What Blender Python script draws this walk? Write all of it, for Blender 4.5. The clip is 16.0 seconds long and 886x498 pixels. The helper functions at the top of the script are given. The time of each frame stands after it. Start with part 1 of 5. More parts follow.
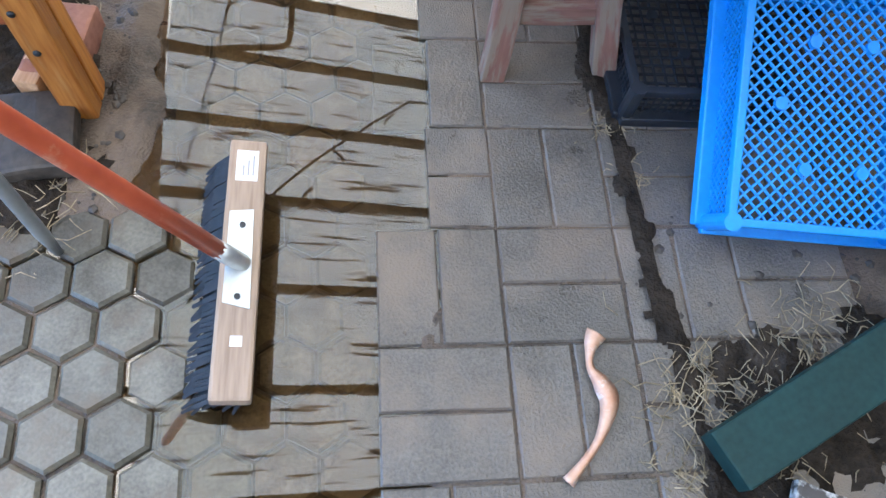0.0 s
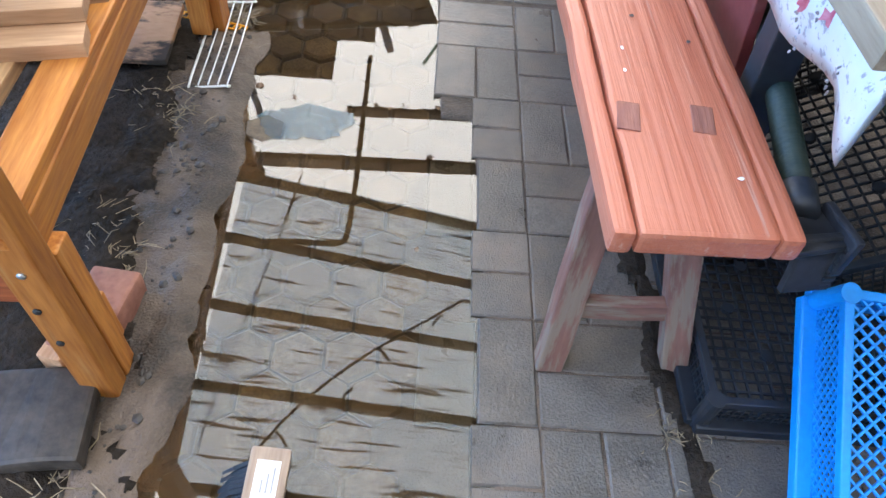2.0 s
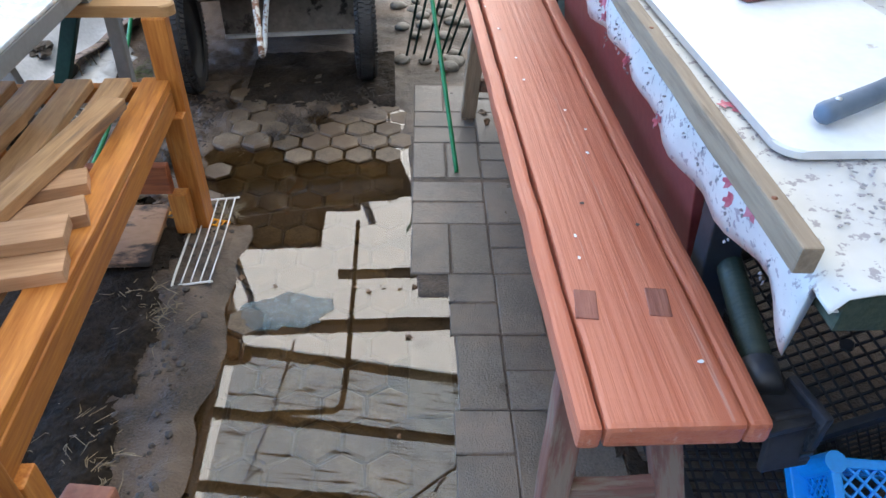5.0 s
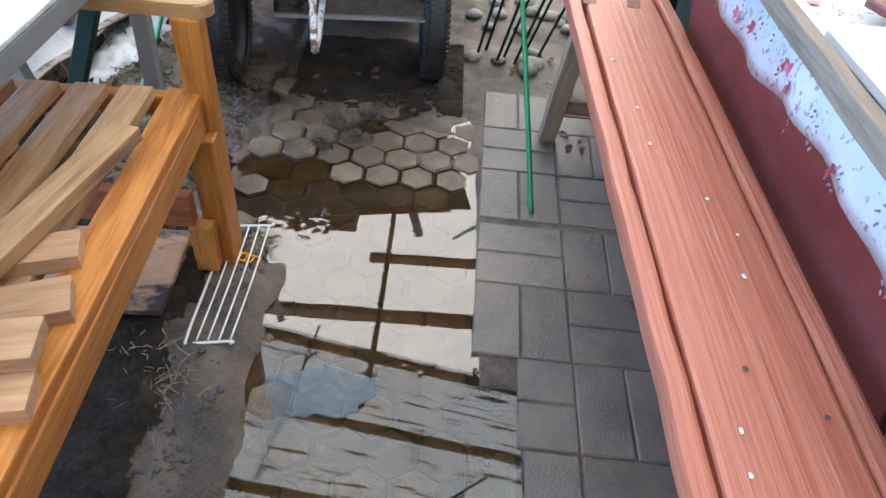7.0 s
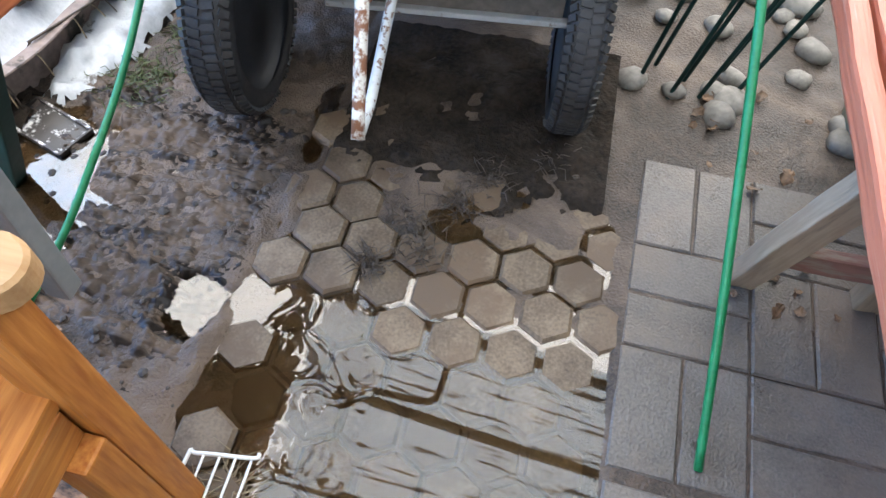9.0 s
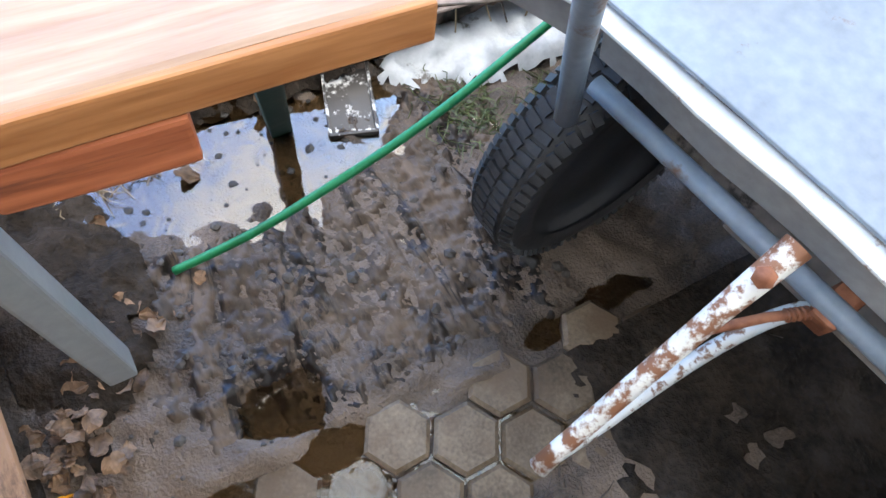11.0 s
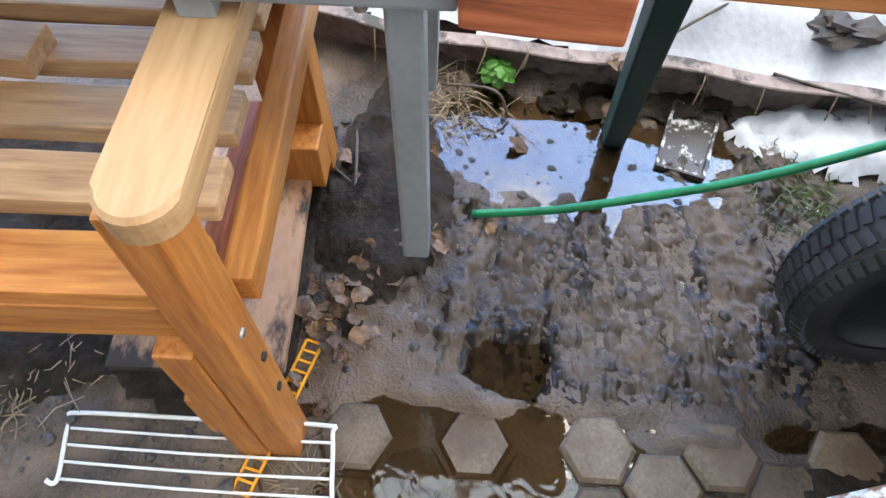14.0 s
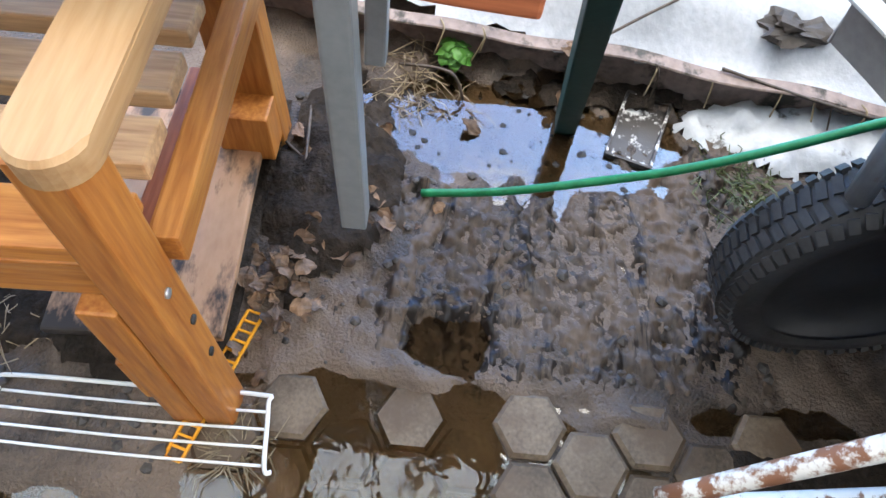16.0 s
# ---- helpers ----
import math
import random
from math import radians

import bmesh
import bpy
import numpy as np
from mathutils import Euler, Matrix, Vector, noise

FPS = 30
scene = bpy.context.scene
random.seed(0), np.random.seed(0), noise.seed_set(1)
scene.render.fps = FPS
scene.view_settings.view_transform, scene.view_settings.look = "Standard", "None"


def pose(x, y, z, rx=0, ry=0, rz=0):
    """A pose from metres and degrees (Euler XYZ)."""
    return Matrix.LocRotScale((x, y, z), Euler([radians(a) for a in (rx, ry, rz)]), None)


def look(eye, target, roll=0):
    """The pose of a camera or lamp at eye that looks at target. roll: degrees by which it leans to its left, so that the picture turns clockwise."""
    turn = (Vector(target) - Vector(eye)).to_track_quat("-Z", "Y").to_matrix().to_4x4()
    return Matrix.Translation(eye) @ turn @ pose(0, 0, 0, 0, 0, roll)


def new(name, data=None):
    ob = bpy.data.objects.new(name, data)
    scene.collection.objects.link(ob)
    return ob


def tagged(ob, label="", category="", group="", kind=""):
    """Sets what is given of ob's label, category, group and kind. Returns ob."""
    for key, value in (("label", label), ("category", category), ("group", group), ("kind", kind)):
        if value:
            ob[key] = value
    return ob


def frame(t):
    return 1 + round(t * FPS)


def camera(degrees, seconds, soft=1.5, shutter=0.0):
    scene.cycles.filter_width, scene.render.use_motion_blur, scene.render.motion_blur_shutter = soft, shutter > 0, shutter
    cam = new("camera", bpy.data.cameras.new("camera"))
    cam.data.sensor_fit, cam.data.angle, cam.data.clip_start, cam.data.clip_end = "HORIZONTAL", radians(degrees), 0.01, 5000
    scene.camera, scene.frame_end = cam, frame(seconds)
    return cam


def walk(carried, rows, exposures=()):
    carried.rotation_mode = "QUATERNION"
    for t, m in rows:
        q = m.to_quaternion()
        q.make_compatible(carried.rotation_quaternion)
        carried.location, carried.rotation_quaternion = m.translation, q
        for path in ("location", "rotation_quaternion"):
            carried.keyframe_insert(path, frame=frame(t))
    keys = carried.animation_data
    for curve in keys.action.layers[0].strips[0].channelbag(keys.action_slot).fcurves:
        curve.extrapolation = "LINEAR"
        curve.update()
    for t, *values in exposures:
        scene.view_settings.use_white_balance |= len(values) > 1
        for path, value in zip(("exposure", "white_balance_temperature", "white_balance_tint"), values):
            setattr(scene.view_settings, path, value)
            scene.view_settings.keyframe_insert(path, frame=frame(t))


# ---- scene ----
cam = camera(66.0, 16.0)
PATH = [
    (0, (0.094, 0.136, 1.128), (0.361, 0.968, -0.671), 13.4),
    (0.5, (0.052, 0.215, 1.108), (0.266, 1.121, -0.663), 9.9),
    (1, (0.055, 0.321, 1.095), (0.275, 1.28, -0.646), 10.9),
    (1.5, (0.09, 0.395, 1.108), (0.25, 1.489, -0.558), 7.2),
    (2, (0.11, 0.41, 1.138), (0.24, 1.661, -0.417), 6.9),
    (2.5, (0.12, 0.443, 1.191), (0.232, 1.857, -0.219), 6.7),
    (3, (0.145, 0.459, 1.19), (0.249, 1.898, -0.195), 5.2),
    (3.5, (0.156, 0.452, 1.208), (0.264, 1.922, -0.144), 2.4),
    (4, (0.16, 0.443, 1.219), (0.282, 1.941, -0.1), 1.5),
    (6.3, (0.117, 0.502, 1.201), (0.229, 2.092, -0.007), 3.3),
    (6.5, (0.084, 0.559, 1.209), (0.166, 2.123, -0.034), 4.5),
    (7, (0.062, 0.883, 1.191), (0.119, 2.353, -0.164), 5.9),
    (7.5, (0.066, 1.101, 1.176), (0.142, 2.483, -0.267), 6.6),
    (8, (0.064, 1.421, 1.103), (0.055, 2.651, -0.474), 2.5),
    (8.2, (0.036, 1.52, 1.114), (0.067, 2.756, -0.458), 3.9),
    (10.3, (-0.053, 2.417, 1.009), (-0.688, 3.072, -0.77), 1.8),
    (10.5, (-0.094, 2.434, 1.007), (-0.745, 3.077, -0.772), 4.3),
    (11, (-0.258, 2.455, 1.022), (-0.976, 3.014, -0.759), 10.1),
    (11.5, (-0.278, 2.431, 1.02), (-1.135, 2.755, -0.758), 4.6),
    (12, (-0.224, 2.464, 1.018), (-1.182, 2.626, -0.731), 5.3),
    (12.5, (-0.189, 2.483, 1.014), (-1.202, 2.462, -0.71), 0.9),
    (13, (-0.181, 2.466, 1.001), (-1.247, 2.326, -0.685), 0.8),
    (13.5, (-0.164, 2.438, 0.995), (-1.234, 2.234, -0.682), -1.6),
    (14, (-0.147, 2.359, 0.986), (-1.195, 2.298, -0.716), 0.3),
    (14.5, (-0.121, 2.297, 0.993), (-1.159, 2.291, -0.716), 5.2),
    (15, (-0.131, 2.367, 0.982), (-1.169, 2.375, -0.727), 7.3),
    (15.5, (-0.133, 2.413, 0.978), (-1.171, 2.426, -0.731), 6.4),
    (16, (-0.127, 2.406, 0.985), (-1.157, 2.425, -0.729), 6.3),
]
walk(cam, [(t, look(eye, target, roll)) for t, eye, target, roll in PATH], [(0, 2.4), (0.5, 2.3), (1, 2.55), (1.6, 2.55), (2, 2.5), (2.5, 2.3), (3, 2.15), (4, 1.95), (6.5, 1.95), (7, 2.15), (7.5, 2.25), (8, 2.3), (10.3, 2.85), (10.6, 2.8), (11, 2.5), (11.5, 2.3), (12.5, 2.15), (14, 2.6), (16, 2.55)])

# strengths of the light, the canopy's height and the water's mirror
SKY, SUN, ROOF, WATER_IOR = 0.105, 0.50, 2.6, 1.95

# ---- world and light ----
world = bpy.data.worlds.new("world")
scene.world = world
world.use_nodes = True
wn, wl = world.node_tree.nodes, world.node_tree.links
sky = wn.new("ShaderNodeTexSky")
sky.sky_type, sky.sun_disc = "NISHITA", False
sky.sun_elevation, sky.sun_rotation = radians(47), radians(324)
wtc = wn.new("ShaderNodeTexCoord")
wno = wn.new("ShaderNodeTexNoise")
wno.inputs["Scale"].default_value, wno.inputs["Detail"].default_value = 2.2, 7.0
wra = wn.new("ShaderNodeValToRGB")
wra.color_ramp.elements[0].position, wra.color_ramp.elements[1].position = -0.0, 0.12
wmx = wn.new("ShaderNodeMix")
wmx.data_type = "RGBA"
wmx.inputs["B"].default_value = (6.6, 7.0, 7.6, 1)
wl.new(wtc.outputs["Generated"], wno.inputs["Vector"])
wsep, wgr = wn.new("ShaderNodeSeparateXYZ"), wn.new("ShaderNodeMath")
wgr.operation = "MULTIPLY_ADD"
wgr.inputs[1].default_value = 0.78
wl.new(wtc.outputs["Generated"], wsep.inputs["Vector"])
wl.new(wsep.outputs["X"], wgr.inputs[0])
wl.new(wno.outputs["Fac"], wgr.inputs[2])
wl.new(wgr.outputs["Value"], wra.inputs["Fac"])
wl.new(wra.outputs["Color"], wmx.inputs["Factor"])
wpw, wsc = wn.new("ShaderNodeMapRange"), wn.new("ShaderNodeVectorMath")
wpw.inputs["From Min"].default_value, wpw.inputs["From Max"].default_value = 0.15, 0.95
wpw.inputs["To Min"].default_value, wpw.inputs["To Max"].default_value = 0.85, 1.0
wl.new(wsep.outputs["Z"], wpw.inputs["Value"])
wsc.operation = "SCALE"
wsc.inputs[0].default_value = (9.6, 9.45, 9.4)
wl.new(wpw.outputs["Result"], wsc.inputs["Scale"])
wl.new(wsc.outputs["Vector"], wmx.inputs["B"])
wbl = wn.new("ShaderNodeVectorMath")
wbl.operation = "MULTIPLY"
wbl.inputs[1].default_value = (0.75, 1.45, 2.3)
wl.new(sky.outputs["Color"], wbl.inputs[0])
wl.new(wbl.outputs["Vector"], wmx.inputs["A"])
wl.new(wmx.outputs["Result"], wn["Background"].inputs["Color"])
wn["Background"].inputs["Strength"].default_value = SKY

sun = new("sun", bpy.data.lights.new("sun", "SUN"))
sun.data.energy, sun.data.angle, sun.data.color = SUN, radians(90), (1.0, 0.95, 0.87)
sun.matrix_world = look((-4.4, 8.0, 8), (0, 2, 0))

# ---- materials ----
def material(name, low, high, scale=8.0, rough=(0.5, 0.7), bump=0.2, stretch=(1, 1, 1), metal=0.0, fine=60.0,
             spot=None, spot_scale=3.0, spot_at=(0.55, 0.65), spot_rough=None, vary=0.0, bump_size=0.004, fine_mix=0.35, spec=0.5, distort=0.0, shared=False):
    """A weathered surface: two scales of grain, an optional third colour in stains, and relief."""
    m = bpy.data.materials.new(name)
    m.use_nodes = True
    n, l = m.node_tree.nodes, m.node_tree.links
    b = n["Principled BSDF"]
    tc, mp = n.new("ShaderNodeTexCoord"), n.new("ShaderNodeMapping")
    mp.inputs["Scale"].default_value = stretch
    l.new(tc.outputs["Object"], mp.inputs["Vector"])
    vec = mp.outputs["Vector"]
    if vary:
        oi, sh = n.new("ShaderNodeObjectInfo"), n.new("ShaderNodeVectorMath")
        sc = n.new("ShaderNodeVectorMath")
        sc.operation = "SCALE"
        sc.inputs[0].default_value = (7.3, 3.1, 5.7)
        l.new(oi.outputs["Random"], sc.inputs["Scale"])
        l.new(mp.outputs["Vector"], sh.inputs[0])
        l.new(sc.outputs["Vector"], sh.inputs[1])
        vec = sh.outputs["Vector"]
    big, small = n.new("ShaderNodeTexNoise"), n.new("ShaderNodeTexNoise")
    big.inputs["Scale"].default_value, big.inputs["Detail"].default_value = scale, 6
    big.inputs["Roughness"].default_value, big.inputs["Distortion"].default_value = 0.6, distort
    small.inputs["Scale"].default_value, small.inputs["Detail"].default_value = fine, 4
    l.new(vec, big.inputs["Vector"])
    l.new(vec, small.inputs["Vector"])
    add = n.new("ShaderNodeMix")
    add.inputs["Factor"].default_value = fine_mix
    l.new(big.outputs["Fac"], add.inputs["A"])
    l.new(small.outputs["Fac"], add.inputs["B"])
    ramp = n.new("ShaderNodeValToRGB")
    ramp.color_ramp.elements[0].position, ramp.color_ramp.elements[1].position = 0.36, 0.64
    ramp.color_ramp.elements[0].color, ramp.color_ramp.elements[1].color = (*low, 1), (*high, 1)
    l.new(add.outputs["Result"], ramp.inputs["Fac"])
    col = ramp.outputs["Color"]
    rr = n.new("ShaderNodeMapRange")
    rr.inputs["From Min"].default_value, rr.inputs["From Max"].default_value = 0.3, 0.7
    rr.inputs["To Min"].default_value, rr.inputs["To Max"].default_value = rough
    l.new(big.outputs["Fac"], rr.inputs["Value"])
    rgh = rr.outputs["Result"]
    if spot:
        sn, sr, mx = n.new("ShaderNodeTexNoise"), n.new("ShaderNodeValToRGB"), n.new("ShaderNodeMix")
        sn.inputs["Scale"].default_value, sn.inputs["Detail"].default_value = spot_scale, 8
        sn.inputs["Roughness"].default_value, sn.inputs["Distortion"].default_value = 0.65, distort
        sr.color_ramp.elements[0].position, sr.color_ramp.elements[1].position = spot_at
        mx.data_type = "RGBA"
        mx.inputs["B"].default_value = (*spot, 1)
        of = n.new("ShaderNodeVectorMath")
        of.inputs[1].default_value = (3.7, 1.9, 8.2)
        if shared:
            l.new(n.new("ShaderNodeNewGeometry").outputs["Position"], of.inputs[0])
        else:
            l.new(vec, of.inputs[0])
        l.new(of.outputs["Vector"], sn.inputs["Vector"])
        l.new(sn.outputs["Fac"], sr.inputs["Fac"])
        l.new(sr.outputs["Color"], mx.inputs["Factor"])
        l.new(col, mx.inputs["A"])
        col = mx.outputs["Result"]
        if spot_rough is not None:
            mr = n.new("ShaderNodeMix")
            mr.inputs["B"].default_value = spot_rough
            l.new(sr.outputs["Color"], mr.inputs["Factor"])
            l.new(rgh, mr.inputs["A"])
            rgh = mr.outputs["Result"]
    if vary:
        hs, mr2 = n.new("ShaderNodeHueSaturation"), n.new("ShaderNodeMapRange")
        mr2.inputs["To Min"].default_value, mr2.inputs["To Max"].default_value = 1 - vary, 1 + vary
        l.new(oi.outputs["Random"], mr2.inputs["Value"])
        l.new(mr2.outputs["Result"], hs.inputs["Value"])
        l.new(col, hs.inputs["Color"])
        col = hs.outputs["Color"]
    l.new(col, b.inputs["Base Color"])
    l.new(rgh, b.inputs["Roughness"])
    b.inputs["Metallic"].default_value = metal
    b.inputs["Specular IOR Level"].default_value = spec
    if bump:
        bp = n.new("ShaderNodeBump")
        bp.inputs["Strength"].default_value, bp.inputs["Distance"].default_value = bump, bump_size
        l.new(add.outputs["Result"], bp.inputs["Height"])
        l.new(bp.outputs["Normal"], b.inputs["Normal"])
    return m


def wood(name, low, high, rough=(0.35, 0.55), bump=0.35, spot=None, spot_at=(0.58, 0.66), vary=0.18, spec=0.5):
    """Wood whose grain runs along the object's own x."""
    return material(name, low, high, scale=14, rough=rough, bump=bump, stretch=(0.35, 4.0, 4.0), fine=40, spot=spot,
                    spot_scale=5, spot_at=spot_at, vary=vary, bump_size=0.003, fine_mix=0.45, spec=spec)


M = {}
M["mud"] = material("wet_mud", (0.022, 0.0165, 0.013), (0.085, 0.062, 0.046), 10, (0.32, 0.55), 1.0, (1, 1, 1), fine=190, spot=(0.15, 0.108, 0.078),
                    spot_scale=3.2, spot_at=(0.42, 0.60), spot_rough=0.45, bump_size=0.008, spec=0.4, distort=0.8, fine_mix=0.55)
M["mire"] = material("streaked_wet_silt", (0.03, 0.023, 0.018), (0.135, 0.098, 0.072), 6, (0.42, 0.62), 0.4, (0.45, 1.3, 1), fine=120, spot=(0.016, 0.012, 0.010),
                     spot_scale=7, spot_at=(0.50, 0.58), spot_rough=0.36, bump_size=0.004, spec=0.25, distort=1.8, fine_mix=0.2)
M["clump"] = material("black_glossy_mud", (0.006, 0.005, 0.0042), (0.026, 0.02, 0.016), 25, (0.22, 0.5), 1.0, fine=140, bump_size=0.008, spec=0.36)
M["hex"] = material("hexagon_paver", (0.07, 0.05, 0.033), (0.21, 0.157, 0.105), 12, (0.4, 0.65), 0.6, fine=170, spec=0.3, spot=(0.11, 0.075, 0.048),
                    spot_scale=7, spot_at=(0.46, 0.6), vary=0.2, bump_size=0.003, shared=True)
M["hex_dry"] = material("dusty_hexagon_paver", (0.052, 0.048, 0.038), (0.15, 0.14, 0.112), 12, (0.3, 0.55), 0.6, fine=170, spot=(0.10, 0.078, 0.055),
                        spot_scale=6, spot_at=(0.50, 0.62), vary=0.25, bump_size=0.003, shared=True)
M["brick"] = material("brick_paver", (0.068, 0.059, 0.05), (0.148, 0.13, 0.112), 9, (0.25, 0.5), 1.0, fine=200, fine_mix=0.5, spot=(0.165, 0.128, 0.098),
                      spot_scale=4.5, spot_at=(0.46, 0.66), vary=0.14, bump_size=0.005, spec=0.6, shared=True)
M["arm"] = wood("bleached_yellow_wood", (0.36, 0.20, 0.085), (0.46, 0.29, 0.145), (0.5, 0.7), 0.3, spot=(0.24, 0.135, 0.07), spot_at=(0.62, 0.74), spec=0.3)
M["orange"] = wood("varnished_pine", (0.32, 0.10, 0.02), (0.56, 0.235, 0.055), spot=(0.52, 0.29, 0.11), spot_at=(0.60, 0.72), spec=0.3)
M["edge"] = wood("worn_varnished_edge", (0.24, 0.09, 0.028), (0.42, 0.19, 0.07), spot=(0.17, 0.075, 0.03), spot_at=(0.56, 0.68), spec=0.3)
M["pale_top"] = wood("bleached_varnished_wood", (0.30, 0.185, 0.12), (0.40, 0.275, 0.19), (0.4, 0.6), 0.4, spot=(0.20, 0.11, 0.065), spot_at=(0.58, 0.78), spec=0.25)
M["pale_sheet"] = material("pale_blue_peeling_paint", (0.42, 0.50, 0.56), (0.60, 0.66, 0.70), 9, (0.15, 0.35), 0.3, fine=60, spot=(0.74, 0.74, 0.72), spot_scale=9, spot_at=(0.5, 0.58))
M["old_slat"] = wood("weathered_pine_slat", (0.34, 0.18, 0.08), (0.58, 0.36, 0.18), (0.45, 0.7), spot=(0.20, 0.13, 0.085), spot_at=(0.58, 0.70))
M["raw"] = wood("raw_sawn_wood", (0.37, 0.20, 0.105), (0.52, 0.32, 0.185), (0.6, 0.8), spot=(0.25, 0.13, 0.07), spot_at=(0.60, 0.72))
M["grey_wood"] = wood("grey_weathered_wood", (0.23, 0.17, 0.115), (0.35, 0.27, 0.19), (0.6, 0.85), 0.6, spot=(0.13, 0.10, 0.075), spot_at=(0.6, 0.7))
M["red_timber"] = wood("reddish_timber", (0.22, 0.055, 0.018), (0.42, 0.13, 0.05), (0.5, 0.7), spot=(0.12, 0.035, 0.015))
M["red_paint"] = material("red_painted_wood", (0.43, 0.125, 0.068), (0.52, 0.185, 0.108), 8, (0.35, 0.55), 0.8, (0.10, 3.6, 3.6), fine=34,
                          spot=(0.55, 0.36, 0.29), spot_scale=16, spot_at=(0.62, 0.74), bump_size=0.006, spec=0.45)
M["worn_leg"] = material("worn_painted_leg", (0.13, 0.055, 0.042), (0.24, 0.12, 0.09), 10, (0.6, 0.8), 0.6, (0.3, 2.0, 2.0), fine=50,
                         spot=(0.22, 0.165, 0.125), spot_scale=22, spot_at=(0.48, 0.56))
M["plug"] = wood("wooden_tenon_end", (0.16, 0.05, 0.035), (0.30, 0.12, 0.08), (0.6, 0.8), 0.8)
M["blue_plastic"] = material("blue_plastic", (0.0, 0.23, 0.66), (0.004, 0.31, 0.80), 4, (0.35, 0.5), 0.1, fine=120)
M["black_plastic"] = material("black_plastic", (0.010, 0.012, 0.016), (0.026, 0.03, 0.038), 6, (0.35, 0.6), 0.2, spot=(0.05, 0.046, 0.042), spot_at=(0.62, 0.75))
M["grey_steel"] = material("grey_painted_steel", (0.18, 0.195, 0.20), (0.235, 0.25, 0.255), 6, (0.3, 0.45), 0.12, fine=90, spot=(0.13, 0.135, 0.13), spot_at=(0.64, 0.74))
M["green_steel"] = material("dark_green_painted_steel", (0.005, 0.024, 0.022), (0.012, 0.044, 0.04), 6, (0.5, 0.7), 0.15, fine=90, spec=0.25)
M["green_hose"] = material("green_plastic_hose", (0.006, 0.15, 0.05), (0.015, 0.24, 0.09), 20, (0.3, 0.45), 0.15, fine=150)
M["white_wire"] = material("white_coated_wire", (0.66, 0.66, 0.62), (0.8, 0.8, 0.77), 12, (0.3, 0.5), 0.1, spot=(0.12, 0.09, 0.07), spot_scale=26, spot_at=(0.66, 0.72))
M["yellow_plastic"] = material("orange_yellow_plastic", (0.72, 0.29, 0.008), (0.80, 0.37, 0.015), 10, (0.35, 0.5), 0.1)
M["tyre"] = material("tyre_rubber", (0.012, 0.012, 0.013), (0.04, 0.04, 0.042), 14, (0.5, 0.75), 0.4, fine=120, spot=(0.075, 0.068, 0.058), spot_at=(0.56, 0.72))
# Rim metal, reused on the trailer floor, where its dark stands for shade.
M["rim"] = material("dark_rim_metal_and_shaded_floor", (0.014, 0.016, 0.019), (0.032, 0.035, 0.04), 6, (0.45, 0.6), 0.2, spot=(0.06, 0.055, 0.05), spot_at=(0.6, 0.72))
M["trailer_paint"] = material("blue_grey_trailer_paint", (0.16, 0.195, 0.235), (0.25, 0.295, 0.345), 7, (0.35, 0.55), 0.25, fine=70, spot=(0.14, 0.085, 0.055), spot_scale=11, spot_at=(0.60, 0.67))
M["galvanised"] = material("grey_sheet_metal", (0.24, 0.24, 0.235), (0.36, 0.36, 0.355), 5, (0.4, 0.6), 0.2, fine=60, spot=(0.12, 0.11, 0.1), spot_scale=11, spot_at=(0.62, 0.70))
M["dirty_panel"] = material("dirt_splashed_panel", (0.13, 0.115, 0.10), (0.26, 0.235, 0.21), 8, (0.6, 0.8), 0.4, fine=50, spot=(0.03, 0.026, 0.022), spot_scale=14, spot_at=(0.55, 0.62))
M["rust"] = material("rusty_white_paint", (0.55, 0.53, 0.48), (0.70, 0.68, 0.63), 12, (0.5, 0.75), 0.5, fine=70, spot=(0.20, 0.085, 0.042), spot_scale=42, spot_at=(0.46, 0.54))
M["rust_bolt"] = material("rusty_bolt", (0.16, 0.05, 0.02), (0.36, 0.14, 0.07), 30, (0.6, 0.8), 0.5)
M["white_paint"] = material("chipped_white_paint", (0.56, 0.58, 0.58), (0.68, 0.70, 0.70), 12, (0.45, 0.65), 0.3, spot=(0.22, 0.13, 0.08), spot_scale=18, spot_at=(0.60, 0.66))
M["chipped"] = material("chipped_white_enamel", (0.50, 0.52, 0.51), (0.66, 0.67, 0.66), 14, (0.45, 0.65), 0.5, spot=(0.17, 0.09, 0.055), spot_scale=38, spot_at=(0.55, 0.60))
M["broom_wood"] = wood("broom_head_wood", (0.24, 0.165, 0.115), (0.38, 0.275, 0.20), (0.5, 0.7), vary=0.05)
M["bristle"] = material("black_bristle", (0.008, 0.009, 0.012), (0.028, 0.03, 0.038), 30, (0.5, 0.7), 0.2)
M["orange_handle"] = material("orange_red_handle", (0.42, 0.075, 0.032), (0.52, 0.11, 0.05), 8, (0.3, 0.45), 0.1, spot=(0.55, 0.25, 0.16), spot_scale=14, spot_at=(0.62, 0.72))
M["zinc"] = material("zinc_plate", (0.48, 0.5, 0.5), (0.66, 0.68, 0.68), 10, (0.3, 0.45), 0.1, metal=0.7)
M["paper"] = material("white_label", (0.72, 0.72, 0.7), (0.8, 0.8, 0.78), 10, (0.6, 0.7), 0.05)
M["ink"] = material("grey_print", (0.28, 0.28, 0.28), (0.36, 0.36, 0.36), 10, (0.6, 0.7), 0)
M["snow"] = material("old_snow", (0.34, 0.365, 0.395), (0.50, 0.52, 0.55), 4, (0.6, 0.8), 0.6, fine=70, spot=(0.30, 0.29, 0.28), spot_scale=26, spot_at=(0.66, 0.74), bump_size=0.01)
